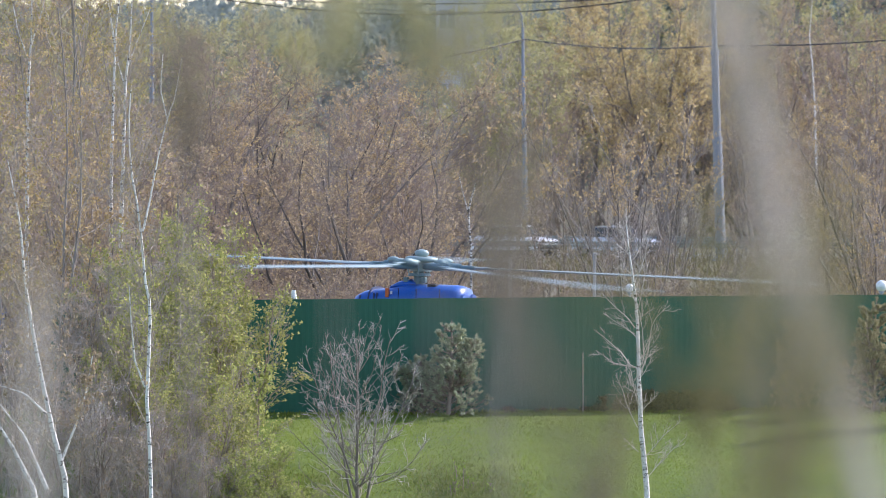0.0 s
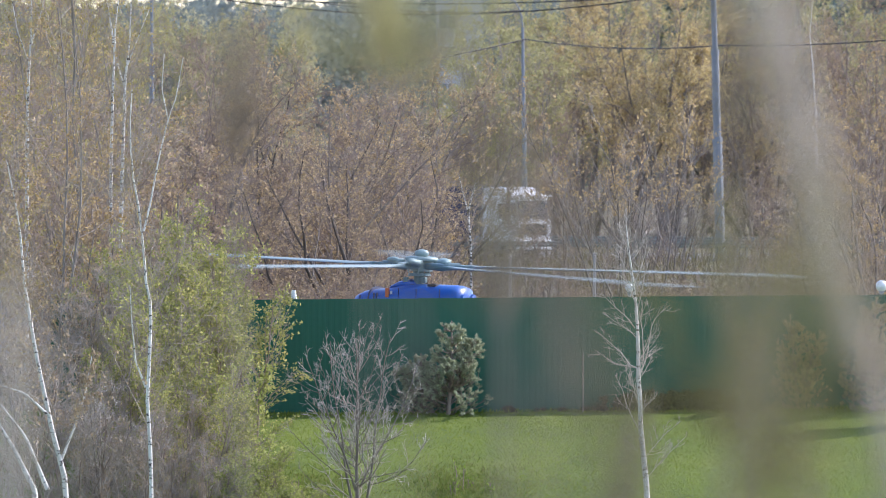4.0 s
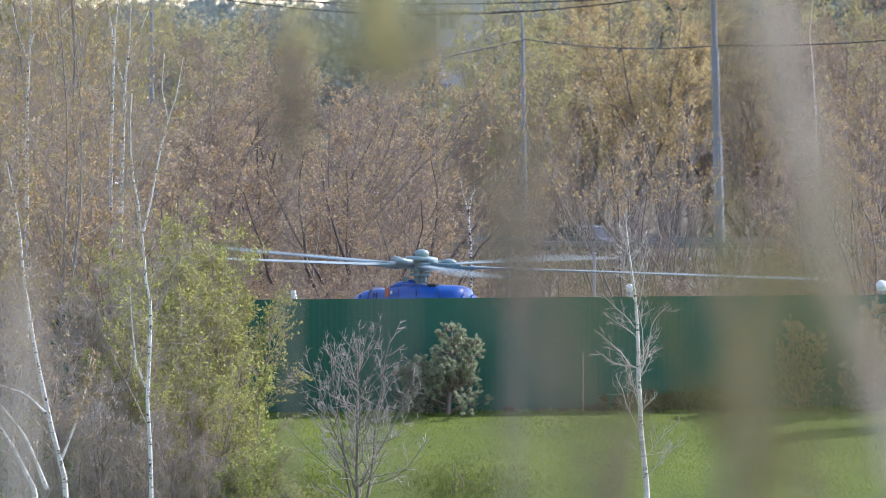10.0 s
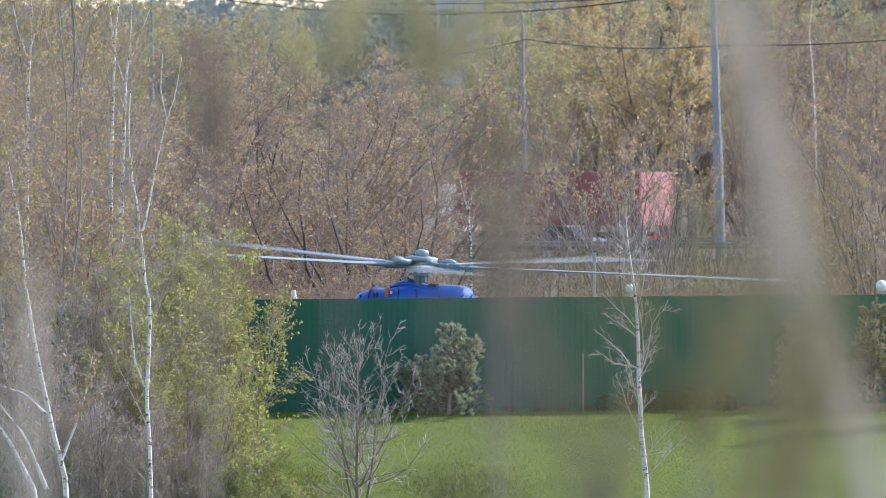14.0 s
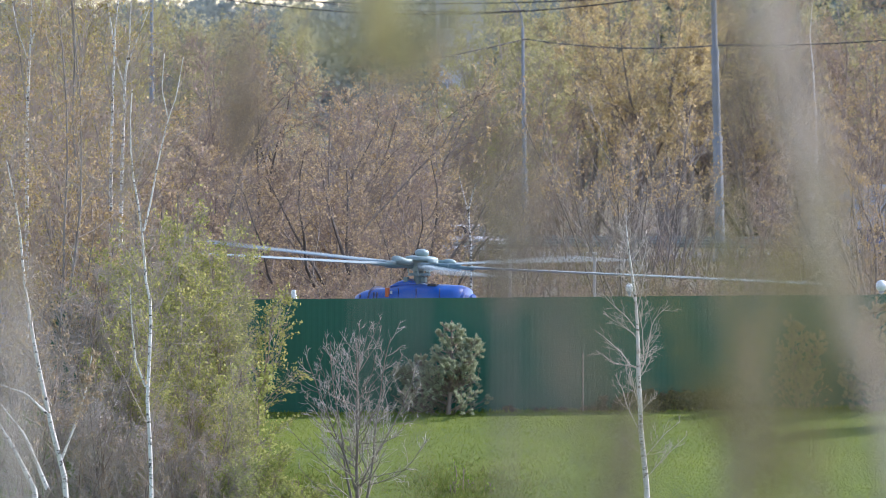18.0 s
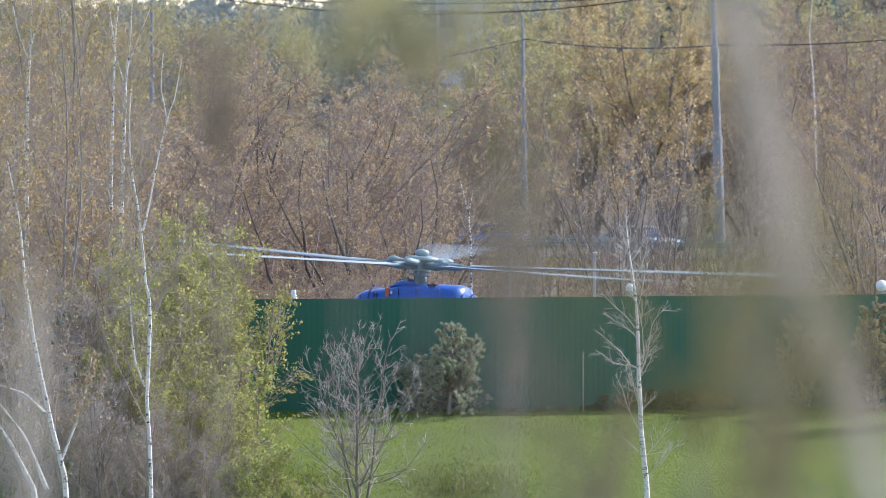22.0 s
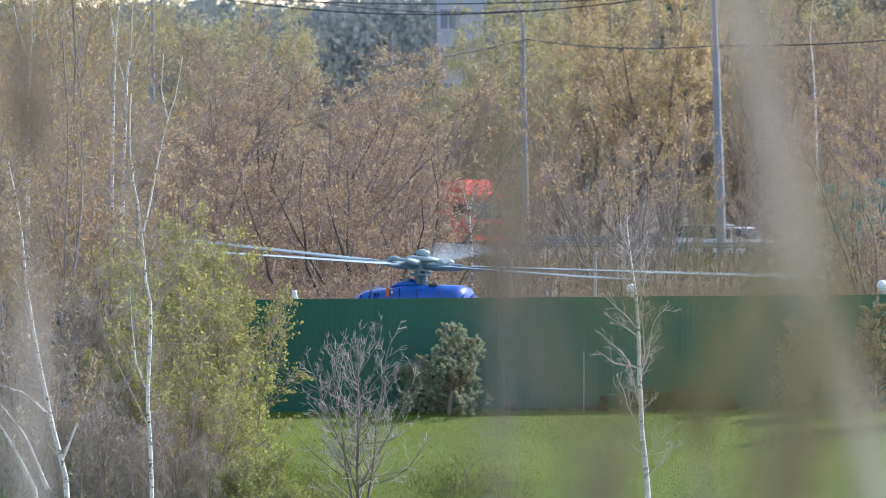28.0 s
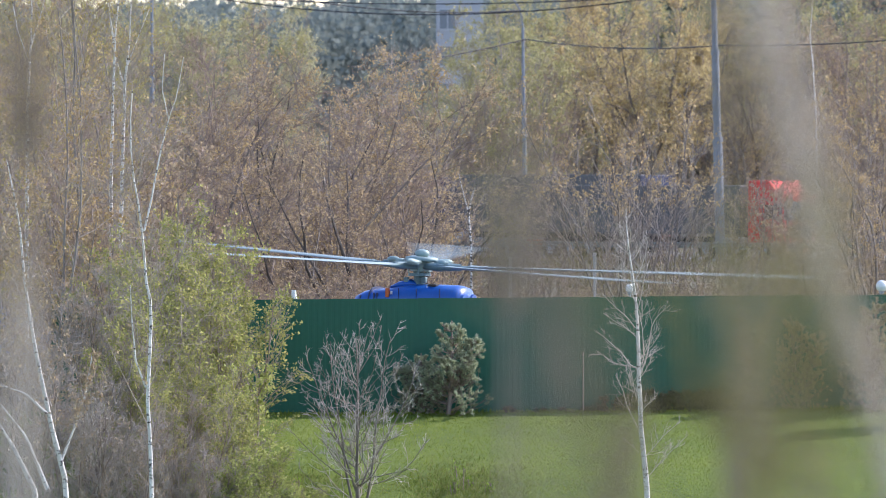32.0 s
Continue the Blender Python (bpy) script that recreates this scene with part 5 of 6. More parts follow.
M_CAR_BLUE = paint("blue_car_paint", (0.05, 0.13, 0.35), 0.3, 0.2, 0.1, 1.0, 0.5)
M_VAN_GREY = paint("pale_grey_van_paint", (0.46, 0.46, 0.45), 0.6, 0, 0.1, 0.8)
M_LAMP_RED = paint("red_lamp_glass", (0.5, 0.02, 0.02), 0.2)
M_LAMP_CLEAR = paint("clear_lamp_glass", (0.75, 0.76, 0.78), 0.15)


def wheel(x, y, r, w, mother):
    t = part("wheel", rod(B(), (x, y - w / 2, r), (x, y + w / 2, r), r, None, 18), M_DARK, mother)
    part("rim", rod(B(), (x, y - w / 2 - 0.012, r), (x, y + w / 2 + 0.012, r), r * 0.58, None, 14), M_STEEL, t)


def lorry(name, label, cab_mat, box_mat, end_mat, length=16.2, roof=3.85, box_top=4.0, box_low=1.2, end_low=None, rear=None):
    """Articulated lorry, heading +x, with its middle at the origin."""
    h = new(name)
    tagged(h, label, "lorry", "lorries on the road")
    f = length / 2
    cab = part("cab", prism(B(), [(f - 2.3, 0.75), (f - 0.05, 0.75), (f, 1.6), (f - 0.18, 2.9), (f - 0.45, 3.05), (f - 1.0, roof), (f - 2.3, roof)], -1.22, 1.22, 0.06, 0.05), cab_mat, h)
    part("windscreen", prism(B(), [(f - 0.03, 1.85), (f + 0.015, 1.85), (f - 0.14, 2.75), (f - 0.2, 2.75)], -1.08, 1.08), M_GLASS_DARK, cab)
    part("sun_visor", box(B(), f - 0.02, 0, 2.98, 0.34, 2.2, 0.12, 0.03), cab_mat, cab)
    part("grille", box(B(), f - 0.005, 0, 1.35, 0.05, 1.9, 0.55, 0.02), M_DARK, cab)
    part("bumper", box(B(), f - 0.06, 0, 0.62, 0.4, 2.44, 0.5, 0.08), cab_mat, cab)
    for s in (-1, 1):
        part("headlight", box(B(), f + 0.1, s * 0.92, 0.68, 0.1, 0.36, 0.2, 0.03), M_LAMP_CLEAR, cab)
        part("side_window", box(B(), f - 0.85, s * 1.2, 2.25, 0.8, 0.05, 0.7, 0.03), M_GLASS_DARK, cab)
        part("mirror", box(B(), f - 0.05, s * 1.42, 2.35, 0.12, 0.2, 0.6, 0.04), M_DARK, cab)
        part("fuel_tank", box(B(), f - 3.3, s * 0.95, 0.75, 1.3, 0.5, 0.6, 0.1), M_STEEL, h)
    part("chassis", box(B(), -0.6, 0, 0.92, length - 2.2, 0.9, 0.28), M_DARK, h)
    x0, x1 = -f, f - 2.75
    trailer = part("trailer_box", box(B(), (x0 + x1) / 2, 0, (box_low + box_top) / 2, x1 - x0, 2.5, box_top - box_low, 0.03), box_mat, h)
    bm = B()
    n = 22
    for i in range(n):
        for s in (-1, 1):
            box(bm, x0 + 0.3 + (x1 - x0 - 0.6) * i / (n - 1), s * 1.255, (box_low + box_top) / 2, 0.08, 0.03, box_top - box_low - 0.2)
    tagged(part("side_ribbing", bm, box_mat, trailer), kind="stuff")
    part("rear_door", box(B(), x0 - 0.012, 0.0, ((end_low or box_low) + box_top) / 2, 0.03, 2.42, box_top - (end_low or box_low) - 0.06), end_mat, trailer)
    part("door_bar", box(B(), x0 - 0.04, 0.25, (box_low + box_top) / 2, 0.04, 0.05, box_top - box_low - 0.2), M_STEEL, trailer)
    part("door_bar", box(B(), x0 - 0.04, -0.25, (box_low + box_top) / 2, 0.04, 0.05, box_top - box_low - 0.2), M_STEEL, trailer)
    part("rear_bar", box(B(), x0 + 0.05, 0, 0.75 if rear is None else 0.9, 0.15, 2.4, 0.25 if rear is None else 0.5, 0.03), rear or M_LAMP_RED, h)
    for x in (f - 1.3, f - 4.9):
        for s in (-1, 1):
            wheel(x, s * 1.05, 0.5, 0.32, h)
    for x in (x0 + 1.6, x0 + 2.9, x0 + 4.2):
        for s in (-1, 1):
            wheel(x, s * 1.05, 0.5, 0.34, h)
    return h, length


def rigid_van(name, label, body_mat, box_mat, length=6.0, top=2.7):
    h = new(name)
    tagged(h, label, "van", "cars on the road")
    f = length / 2
    body = part("body", prism(B(), [(-f, 0.45), (f - 0.1, 0.45), (f, 1.15), (f - 0.9, 1.35), (f - 1.7, top - 0.25), (f - 2.1, top), (-f, top)], -0.98, 0.98, 0.07, 0.08), body_mat, h)
    part("windscreen", prism(B(), [(f - 0.93, 1.42), (f - 0.85, 1.42), (f - 1.58, top - 0.35), (f - 1.68, top - 0.35)], -0.85, 0.85), M_GLASS_DARK, body)
    for s in (-1, 1):
        part("side_window", box(B(), f - 1.9, s * 0.93, 1.75, 0.9, 0.06, 0.55, 0.02), M_GLASS_DARK, body)
        part("headlight", box(B(), f - 0.1, s * 0.75, 0.95, 0.25, 0.3, 0.2, 0.04), M_LAMP_CLEAR, body)
        part("tail_light", box(B(), -f, s * 0.88, 1.2, 0.06, 0.14, 0.5, 0.02), M_LAMP_RED, body)
        for x in (f - 1.0, -f + 1.2):
            wheel(x, s * 0.88, 0.34, 0.22, h)
    part("bumper", box(B(), f - 0.05, 0, 0.55, 0.2, 1.9, 0.3, 0.06), M_DARK, body)
    return h, length


def car(name, label, mat, length=4.5, top=1.5, estate=False):
    h = new(name)
    tagged(h, label, "car", "cars on the road")
    f = length / 2
    body = part("body", prism(B(), [(-f, 0.3), (f - 0.05, 0.3), (f, 0.6), (f - 0.15, 0.8), (f - 1.1, 0.96), (-f + 0.5, 1.0), (-f, 0.9)], -0.88, 0.88, 0.06, 0.06), mat, h)
    rear = -f + (0.1 if estate else 0.55)
    part("cabin", prism(B(), [(rear, 0.95), (f - 1.0, 0.93), (f - 1.75, top - 0.06), (f - 2.1, top), (rear + (0.35 if estate else 0.9), top), (rear + (0.2 if estate else 0.6), top - 0.06)], -0.80, 0.80, 0.05, 0.14), M_GLASS_DARK, body)
    part("roof", prism(B(), [(rear + (0.25 if estate else 0.7), top - 0.05), (f - 1.72, top - 0.05), (f - 2.1, top + 0.02), (rear + (0.4 if estate else 1.0), top + 0.02)], -0.68, 0.68, 0.01), mat, body)
    for s in (-1, 1):
        part("headlight", box(B(), f - 0.12, s * 0.62, 0.68, 0.26, 0.36, 0.14, 0.03), M_LAMP_CLEAR, body)
        part("tail_light", box(B(), -f + 0.05, s * 0.68, 0.82, 0.12, 0.3, 0.16, 0.03), M_LAMP_RED, body)
        part("mirror", box(B(), f - 1.45, s * 0.95, 1.0, 0.14, 0.18, 0.14, 0.04), mat, body)
        part("pillar", prism(B(), [(0.0, 0.96), (0.1, 0.96), (0.1, top - 0.03), (0.02, top - 0.03)], s * 0.79 - 0.012, s * 0.79 + 0.012, 0, 0), mat, body)
        for x in (f - 0.9, -f + 0.85):
            wheel(x, s * 0.78, 0.32, 0.2, h)
    part("bumper", box(B(), f - 0.03, 0, 0.45, 0.16, 1.7, 0.22, 0.05), M_DARK, body)
    return h, length


def abreast(b, off):
    """Where along the road a bearing in milliradians crosses the lane that lies off metres from the road's middle."""
    b /= 1000
    return (b * (ROAD_MID[1] - off * ROAD_WAY[0]) - ROAD_MID[0] - off * ROAD_WAY[1]) / (ROAD_WAY[0] - b * ROAD_WAY[1])


# thing, lane, fixes (seconds, bearing in milliradians of the end towards the camera)
TRAFFIC = []


def drive(made, off, fixes):
    TRAFFIC.append((made[0], made[1], off, fixes))


drive(lorry("lorry", "short lorry with a white box body, passing on the road", M_TARP_DARK, M_TARP_BLUE, M_TARP_WHITE, 8.0, 2.6, 3.45, 1.0), -9.5, [(3.0, 34.2), (3.5, 13.2)])
drive(lorry("car_transporter", "lorry with a long navy blue trailer and a white cab", M_LORRY_WHITE, M_NAVY, M_NAVY, 19.5, 3.4, 3.45, 1.0), 9.5, [(5.5, 47.5), (6.0, 60.5), (6.5, 78)])
drive(lorry("lorry", "white lorry with a short grey-white tarpaulin body", M_LORRY_WHITE, M_TARP_BLUE, M_TARP_WHITE, 9.6, 3.4, 3.35, 1.0), 9.5, [(10.5, 4.4), (11.0, 16.6), (11.5, 28.6), (12.0, 42.2)])
drive(lorry("lorry", "lorry with a blue-grey body and a white rear", M_TARP_DARK, M_TARP_BLUE, M_TARP_WHITE, 9.8, 2.7, 3.55, 1.0), -9.5, [(10.5, 53), (11.0, 34.7), (11.5, 14)])
drive(lorry("lorry", "white lorry with a high roof fairing and an empty dark flatbed", M_LORRY_WHITE, M_TARP_DARK, M_TARP_DARK, 13.5, 4.1, 1.75, 1.1), 9.5, [(12.0, 14.2), (12.5, 27.4), (13.0, 40.8), (13.5, 57), (14.0, 84)])
drive(lorry("lorry", "lorry with a maroon container and a white cab", M_LORRY_WHITE, M_MAROON, M_RED_SUNLIT, 15.5, 3.5, 4.15, 1.4), -9.5, [(13.5, 40.2), (14.0, 24.0), (14.5, 7.4)])
drive(lorry("lorry", "box lorry with dark cab, white body and blue rails", M_NAVY, M_TARP_BLUE, M_TARP_WHITE, 8.2, 2.5, 3.5, 1.15, None, M_CHASSIS_BLUE), -9.5, [(18.0, 56), (18.5, 36.0), (19.0, 17.9)])
drive(lorry("lorry", "dark navy lorry with a long dark trailer", M_NAVY, M_TARP_DARK, M_TARP_DARK, 16.5, 3.75, 3.5), 9.5, [(19.0, 9.6), (19.5, 22), (20.0, 33.8), (20.5, 47)])
drive(lorry("lorry", "red lorry with a dark grey tarpaulin trailer", M_RED, M_TARP_DARK, M_TARP_DARK, 16.5, 3.75, 3.5), 9.5, [(25.0, -44), (26.0, -26), (27.0, -10), (27.5, -2.8), (28.0, 5.0), (28.5, 9.9), (29.0, 14.8), (29.5, 18.9), (30.0, 23.0), (30.5, 27.2), (31.0, 31.8), (31.5, 36.0), (32.0, 40.2)])
drive(lorry("lorry", "lorry with a teal tarpaulin trailer and a tan rear", M_TEAL_TARP, M_TEAL_TARP, M_TARP_ORANGE, 10.5, 3.5, 3.8), -9.5, [(27.5, 98), (28.0, 61), (28.3, 39.2), (28.6, 24.9), (29.0, 4.6)])
drive(lorry("lorry", "lorry with a dark blue trailer", M_NAVY, M_TARP_DARK, M_NAVY, 16.0), -9.5, [(30.5, 66), (31.0, 52), (31.5, 38), (32, 24)])
drive(rigid_van("van", "pale grey delivery van on the road", M_VAN_GREY, M_VAN_GREY, 6.0, 2.5), 9.5, [(22.5, -10.5), (23.0, 3.0), (23.5, 15.9), (24.0, 30.5), (24.5, 46)])
drive(rigid_van("van", "pale blue van on the road", M_TARP_BLUE, M_TARP_BLUE, 5.2, 2.4), 5.8, [(1.0, 5), (2.0, 27.6), (3.0, 52)])
drive(rigid_van("van", "small white van on the road", M_LORRY_WHITE, M_LORRY_WHITE, 5.0, 2.3), -9.5, [(15.5, 45), (16.0, 24), (16.5, 4), (17.0, -16)])
drive(car("car", "silver saloon car on the road", M_CAR_GREY), 5.8, [(0, 23.5), (1, 25.7), (2, 36), (3, 48)])
drive(car("car", "white car on the road", M_LORRY_WHITE), 5.8, [(0, 12), (0.5, 19.5), (1.5, 39), (2.5, 58)])
drive(car("car", "black estate car on the road", M_CAR_BLACK, 4.7, 1.55, True), -5.8, [(6.0, 50), (6.5, 32), (7.0, 14)])
drive(car("car", "silver estate car on the road", M_CAR_GREY, 4.6, 1.55, True), 5.8, [(6.0, 10), (6.5, 24), (7.0, 38)])
drive(car("car", "dark blue car on the road", M_CAR_BLUE), 5.8, [(7.5, 22), (8.0, 37), (8.5, 52)])
drive(car("car", "white car with red rear lights on the road", M_LORRY_WHITE), -5.8, [(7.5, 56), (8.0, 37), (8.5, 18)])
drive(car("car", "black car on the road", M_CAR_BLACK), 5.8, [(10.0, 20), (10.5, 28), (11.0, 36), (11.5, 44)])
drive(car("car", "blue car on the road", M_CAR_BLUE), 5.8, [(10.5, 8), (11.0, 20), (11.5, 32)])
drive(car("car", "white car on the road", M_LORRY_WHITE), -5.8, [(12.5, 30), (13.0, 14), (13.5, -2)])
drive(car("car", "dark car on the road", M_CAR_BLACK), 5.8, [(14.0, 18), (14.5, 28.6), (15.0, 40)])
drive(car("car", "silver car on the road", M_CAR_GREY), -5.8, [(16.0, 55), (16.5, 34.6), (17.0, 14)])
drive(car("car", "dark blue car on the road", M_CAR_BLUE), 5.8, [(17.0, 24), (17.5, 38.5), (18.0, 53)])
drive(car("car", "white car on the road", M_LORRY_WHITE), 5.8, [(18.5, 18), (19.0, 30), (19.5, 45)])
drive(car("car", "pale green car on the road", M_TEAL), 5.8, [(21.5, 14), (22.0, 26), (22.5, 38)])
drive(car("car", "bright blue car on the road", M_CHASSIS_BLUE), -5.8, [(21.5, 24), (22.0, 9), (22.5, -6)])
drive(car("car", "white car on the road", M_LORRY_WHITE), -5.8, [(23.0, 56), (23.5, 34), (24.0, 12)])
drive(car("car", "silver car on the road", M_CAR_GREY), 5.8, [(23.5, 6), (24.5, 28), (25.0, 37.5), (26.0, 55)])
drive(car("car", "black car on the road", M_CAR_BLACK), 5.8, [(23.5, -4), (24.5, 16), (25.0, 26), (26.0, 48)])
drive(car("car", "white car on the road", M_LORRY_WHITE), 9.5, [(24.0, -6), (25.0, 8), (25.5, 17), (27.5, 35), (28.0, 37.5), (29.0, 40), (30, 42.5), (31, 52), (32, 62)])
drive(car("car", "silver estate car on the road", M_CAR_GREY, 4.6, 1.6, True), 5.8, [(26.5, 8), (27.5, 26), (28.5, 44)])


# ---- young trees close to the building, far out of focus ----
F = np.random.default_rng(21)
def whip_tree(x, y, top, lean, r, spec, mat, leaf, size, per, label, low=2.6, count=1, spread=0.05):
    """A slender young tree whose top stands in the view: bare stem, twiggy head of the height low."""
    z0 = gz(x, y)
    h = top - z0
    root = new("young_tree")
    root.location = (x, y, z0)
    stem = bent([(0, 0, -0.2), (lean * 0.35, 0, (h - low) * 0.5), (lean * 0.6, 0, h - low)], r * 1.6, r, 8)
    v, f = tubes([stem], 8)
    child("trunk", mesh_of("trunk", v, f, M_BARK_GREY, True), root)
    heads = []
    for i in range(count):
        p = stem[0][-1]
        d = np.array([lean * 0.4 + F.normal() * spread * (count > 1), F.normal() * spread, low])
        pts = line(F, p, d, low * (1 if i == 0 else F.uniform(0.7, 1)), 9, 0.03, 0.02)
        heads.append((pts, np.linspace(r * (1 if count == 1 else 0.6), 0.003, 10)))
    v, f = tubes(heads, 6)
    child("leader", mesh_of("leader", v, f, mat, True), root)
    a = [q for hd in heads for q in limbs(F, hd, *spec[0])]
    b = [q for m in a for q in limbs(F, m, *spec[1])]
    v, f = tubes(a, 4)
    tagged(child("branchwork", mesh_of("branchwork", v, f, mat, True), root), kind="stuff")
    v, f = tubes(b, 3)
    tagged(child("twigwork", mesh_of("twigwork", v, f, mat), root), kind="stuff")
    if leaf:
        v, f = leaf_quads(F, along(F, b, per, 0.006), size)
        tagged(child("crown", mesh_of("crown", v, f, leaf), root), kind="stuff")
    return tagged(root, label, "tree", "young trees close to the camera")


M_FORE_PALE = bark("pale_dry_bark", (0.46, 0.43, 0.385), (0.66, 0.62, 0.565))
TUFT = [(18, 0.03, 0.28, 32, 0.08, 0.04, 5, 0.4, 0.0020), (5, 0.1, 0.5, 32, 0.10, 0.04, 4, 0.7, 0.0013)]
LACE = [(13, 0.05, 0.40, 40, 0.08, 0.03, 6, 0.4, 0.0017), (4, 0.1, 0.45, 36, 0.10, 0.03, 4, 0.7, 0.0010)]


def fore(b, d, top, low, lean, r, spec, mat, leaf, size, per, label, count, spread):
    """A young tree d metres off: bearing and top in milliradians, head and lean too."""
    return whip_tree(bearing(b, d) - bearing(lean, d) * 0.6, d, EYE + bearing(top, d), bearing(lean, d), r, spec, mat, leaf, size, per, label, bearing(low, d), count, spread)


def fore_stem(way, d, r0, r1, count, jitter, spec, mat, leaf, size, per, label):
    """A leaning young tree d metres off whose stems follow bearings and heights in milliradians, from below the view up."""
    x0 = bearing(way[0][0], d)
    z0 = gz(x0, d)
    root = new("young_tree")
    root.location = (x0, d, z0)
    conv = lambda q: np.array([bearing(q[0], d) - x0, 0.0, EYE + bearing(q[1], d) - z0])
    stems = []
    for i in range(count):
        off = np.array([F.normal(), F.normal(), 0]) * jitter * (i > 0)
        pts = [conv(q) + off * (0.12 * k) for k, q in enumerate(way)]
        stems.append(bent([(0, 0, -0.2)] + pts, r0 * (1 if i == 0 else 0.6), r1, 22))
    for st in stems:
        v, f = tubes([st], 8)
        child("trunk", mesh_of("trunk", v, f, mat, True), root)
    a = [q for st in stems for q in limbs(F, (st[0][8:], st[1][8:]), *spec[0])]
    b = [q for m in a for q in limbs(F, m, *spec[1])]
    v, f = tubes(a, 4)
    tagged(child("branchwork", mesh_of("branchwork", v, f, mat, True), root), kind="stuff")
    v, f = tubes(b, 3)
    tagged(child("twigwork", mesh_of("twigwork", v, f, mat), root), kind="stuff")
    v, f = leaf_quads(F, along(F, b, per, 0.006), size)
    tagged(child("crown", mesh_of("crown", v, f, leaf), root), kind="stuff")
    return tagged(root, label, "tree", "young trees close to the camera")


WAND = [(30, 0.02, 0.10, 16, 0.05, 0.02, 4, 0.4, 0.0020), (5, 0.1, 0.5, 26, 0.08, 0.03, 3, 0.7, 0.0013)]
FORE = [
    fore_stem([(62, -420), (58, -75), (53.5, -46), (51.5, -37), (48.2, -26), (45.3, -19), (42.2, -9), (40.4, 0), (38.3, 9.5), (36.0, 19), (34.0, 30)], 12, 0.0062, 0.005, 5, 0.022, WAND, M_FORE_PALE, M_LEAF_TAN, 0.0065, 2, "leaning pale-barked young tree close by"),
    fore(7.0, 18, 5, 24, 0, 0.006, TUFT, M_BARK_GREY, M_LEAF_MOSS, 0.0065, 2, "slender young tree with grey twigs and olive buds close by", 4, 0.10),
    fore(30.0, 17, -2, 30, 1, 0.007, TUFT, M_TWIG_OLIVE, M_LEAF_MOSS, 0.007, 3, "slender young tree with olive buds close by", 4, 0.12),
    fore(-22, 20, 17, 17, 2, 0.006, TUFT, M_BARK_DARK, M_LEAF_TAN, 0.0065, 2, "slender young tree with dark twigs close by", 3, 0.08),
    fore(-46.5, 15, -12, 32, 0, 0.007, TUFT, M_FORE_PALE, M_LEAF_TAN, 0.0065, 2, "young tree with grey twigs close by", 1, 0.10),
    fore(-10.0, 14, 26, 16, -1, 0.003, TUFT, M_BARK_PALE, M_LEAF_PALE, 0.0075, 3, "young tree in pale green leaf close by", 4, 0.10),
    fore(17.5, 17, -24, 18, 0, 0.006, TUFT, M_BARK_GREY, M_LEAF_MOSS, 0.0065, 2, "young tree with grey twigs close by", 3, 0.13),
    fore(40, 14, -28, 22, 2, 0.006, TUFT, M_BARK_BROWN, M_LEAF_MOSS, 0.006, 2, "young tree with brown twigs close by", 1, 0.10),
    fore(33.6, 17, 26, 26, -2, 0.006, TUFT, M_BARK_DARK, M_LEAF_MOSS, 0.0065, 2, "slender young tree with dark twigs close by", 2, 0.06),
    fore_stem([(26, -420), (21, -60), (17.5, -37), (13.5, -26), (10.5, -17), (8.4, -9), (7.0, -2)], 10, 0.003, 0.002, 2, 0.035, WAND, M_BARK_GREY, M_LEAF_TAN, 0.005, 1, "leaning young tree with grey twigs close by"),
    fore(37.5, 13, -8, 36, 0, 0.005, TUFT, M_BARK_GREY, M_LEAF_MOSS, 0.0055, 2, "young tree with olive buds close by", 3, 0.14),
    fore(30.5, 9, -2, 44, 0, 0.004, LACE, M_TWIG_OLIVE, M_LEAF_MOSS, 0.006, 3, "fine-twigged sapling close to the building", 2, 0.12),
    fore(8.0, 9, -10, 40, 0, 0.004, LACE, M_BARK_GREY, M_LEAF_MOSS, 0.005, 1, "fine-twigged sapling close to the building", 1, 0.12),
    fore(20, 9, -6, 44, 0, 0.004, LACE, M_TWIG_OLIVE, M_LEAF_MOSS, 0.005, 2, "fine-twigged sapling close to the building", 1, 0.12),
    fore(36, 9, -4, 44, 0, 0.004, LACE, M_TWIG_OLIVE, M_LEAF_MOSS, 0.005, 2, "fine-twigged sapling close to the building", 1, 0.12),
    fore(43, 9.5, 0, 44, 0, 0.004, LACE, M_TWIG_OLIVE, M_LEAF_MOSS, 0.005, 2, "fine-twigged sapling close to the building", 1, 0.12),
    fore(50, 13, -20, 28, 0, 0.005, TUFT, M_BARK_GREY, M_LEAF_TAN, 0.0055, 1, "young tree with grey twigs close by", 1, 0.10),
    fore(-2.5, 14, 25, 16, 1, 0.003, TUFT, M_BARK_PALE, M_LEAF_PALE, 0.0075, 3, "young tree in pale green leaf close by", 4, 0.10),
]


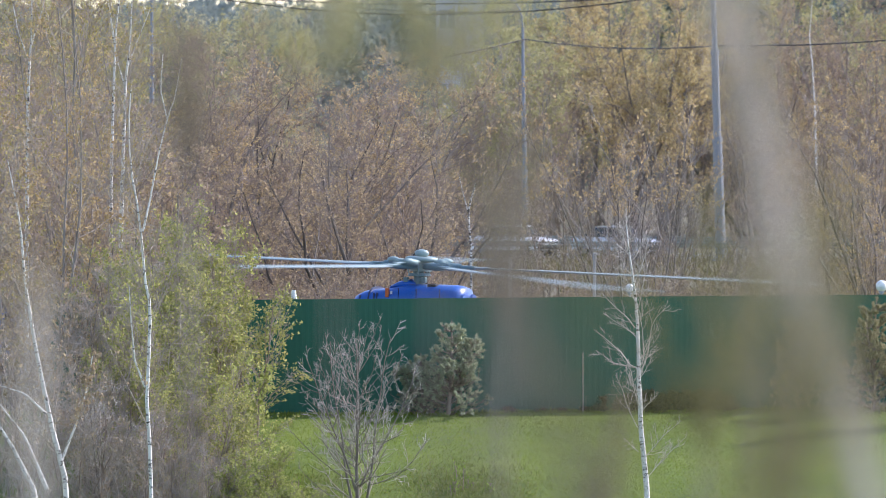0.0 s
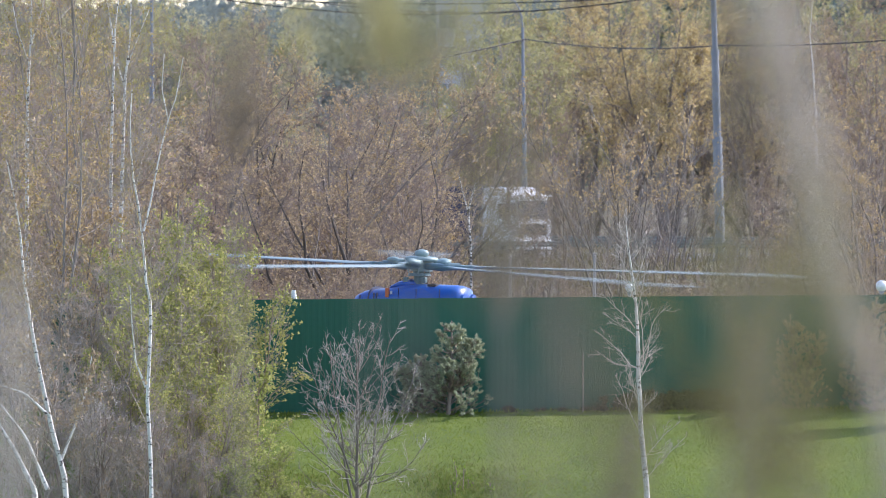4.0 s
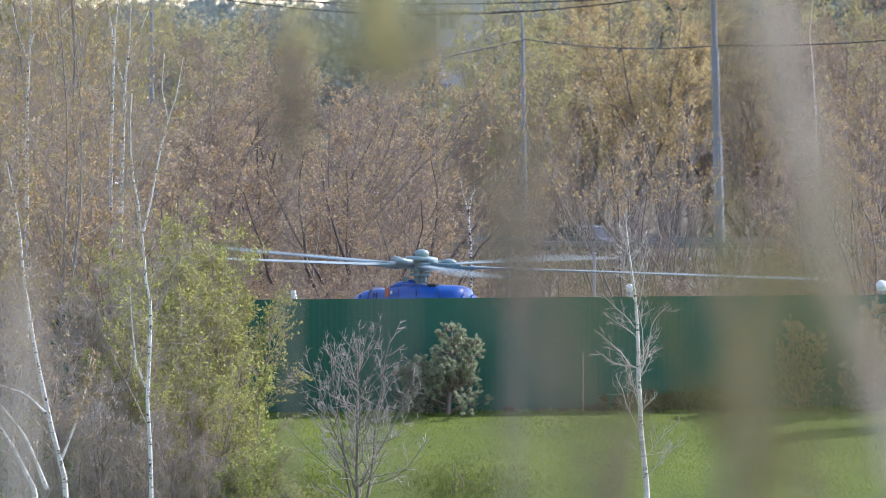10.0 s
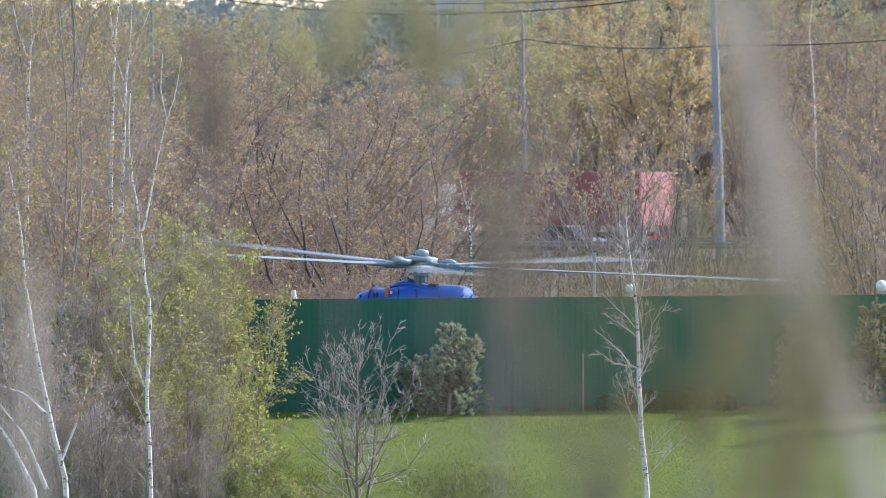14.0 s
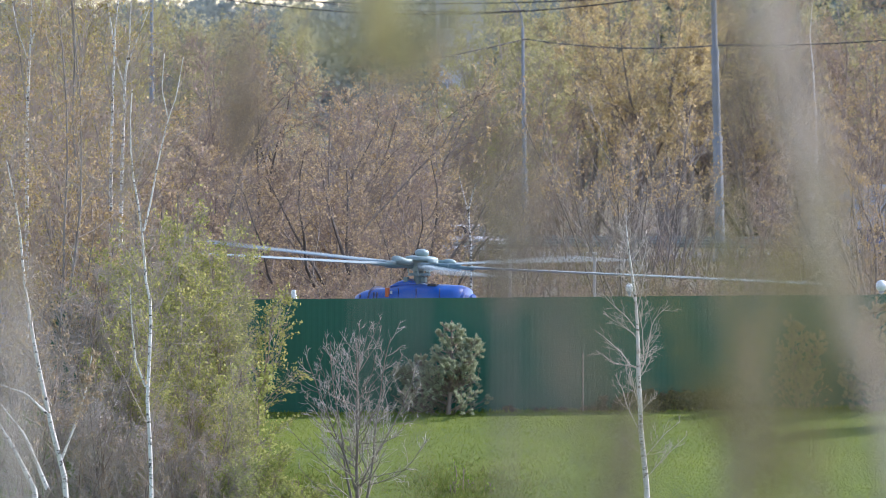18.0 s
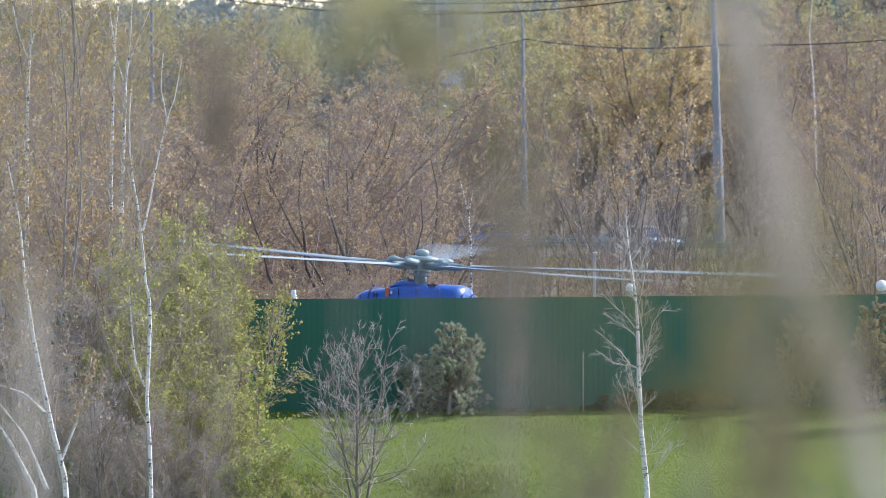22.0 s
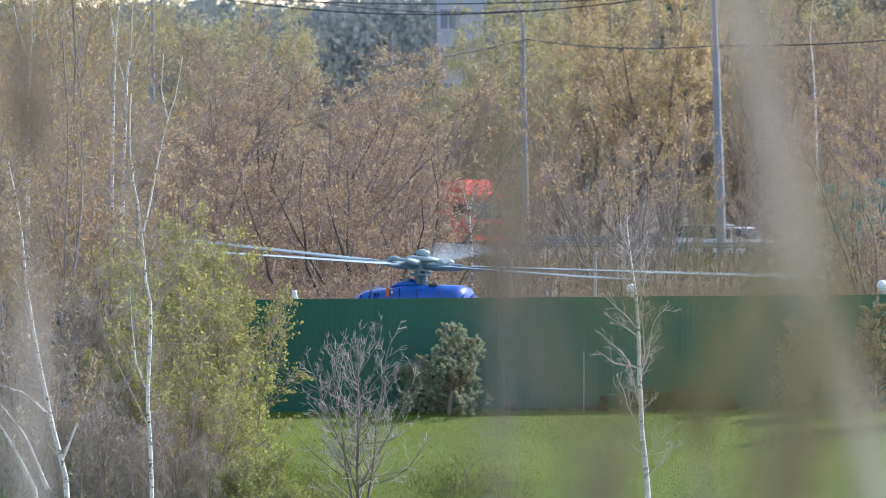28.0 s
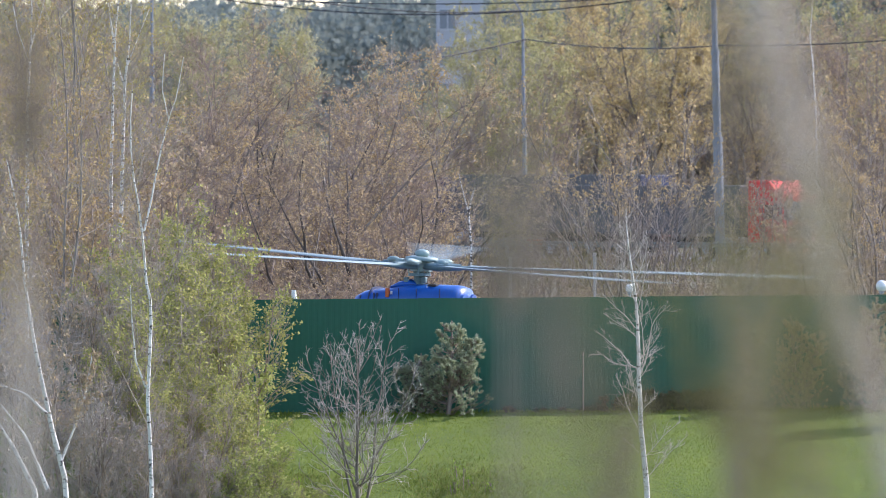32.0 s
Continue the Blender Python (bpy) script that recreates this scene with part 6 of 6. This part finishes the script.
# ---- what moves ----
def drive_rows(length, off, fixes, i):
    """The thing's way along its lane, a row a second; beyond the view it stands."""
    ts = np.array([f[0] for f in fixes], float)
    ss = np.array([abreast(f[1], off) - length / 2 for f in fixes])
    v0, v1 = (ss[1] - ss[0]) / (ts[1] - ts[0]), (ss[-1] - ss[-2]) / (ts[-1] - ts[-2])
    times = sorted(set(range(33)) | {round(t, 2) for t in ts} | {round(t - 0.5, 2) for t in ts if t > 0.5})
    rows, turn = [], math.degrees(math.atan2(ROAD_WAY[1], ROAD_WAY[0])) + (180 if off < 0 else 0)
    far = 130 + 18 * i
    for t in times:
        s = float(np.interp(t, ts, ss))
        s = ss[0] + v0 * (t - ts[0]) if t < ts[0] else ss[-1] + v1 * (t - ts[-1]) if t > ts[-1] else s
        s = max(-far, min(far, s))
        p = road_point(s, off, 0.006)
        rows.append((t, pose(p.x, p.y, p.z, 0, 0, turn)))
    return rows


def sway_rows(ob, amount, seed, step=0.7):
    """Wind: slow lean and return about the foot, in degrees."""
    rng = np.random.default_rng(seed)
    p, t, rows = ob.location, 0.0, []
    a = rng.uniform(0, 6, 3)
    while True:
        k = 0.55 * math.sin(0.9 * t + a[0]) + 0.3 * math.sin(2.3 * t + a[1])
        rows.append((t, pose(p.x, p.y, p.z, 0.2 * amount * math.sin(1.7 * t + a[2]), amount * k, 0)))
        if t >= 32:
            break
        t = min(32.0, t + step)
    return rows


GUSTED = (5, len(FORE) - 1)  # a gust bends these aside late on
TOSSED = 3  # this one swings to and fro: seconds, degrees
TOSS = [(0, -0.50), (3, -0.30), (6, 0.40), (8, -0.15), (10, 0.40), (12, -0.15), (14, -0.30), (17, -0.15), (19, 0.05), (21, 0.0), (22.2, -0.3), (23, -0.95), (24.5, -1.6), (26, -2.0), (32, -2.0)]


def motions():
    walk(main_rotor, rotor_rows())
    for i, blade in enumerate(BLADES):
        walk(blade, [(t, pose(0, 0, 0, 0, 0, 72 * i) @ pose(0, 0, 0, 0, -a, 0)) for t, a in BLADE_FLAP])
    lanes = {}
    for thing, length, off, fixes in TRAFFIC:
        lanes[off] = lanes.get(off, 0) + 1
        walk(thing, drive_rows(length, off, fixes, lanes[off]))
    for i, ob in enumerate(SWAY):
        walk(ob, sway_rows(ob, 0.10 if i else 0.04, 20 + i))
    for i, ob in enumerate(FORE):
        rows = sway_rows(ob, 0.16, 50 + i)
        if i in GUSTED:
            rows = [(t, m @ pose(0, 0, 0, 0, -4.6 * float(smooth(22.9, 24.3, t)), 0)) for t, m in rows]
        if i == TOSSED:
            ts, gs = zip(*TOSS)
            rows = [(t, m @ pose(0, 0, 0, 0, float(np.interp(t, ts, gs)), 0)) for t, m in rows]
        walk(ob, rows)


motions()
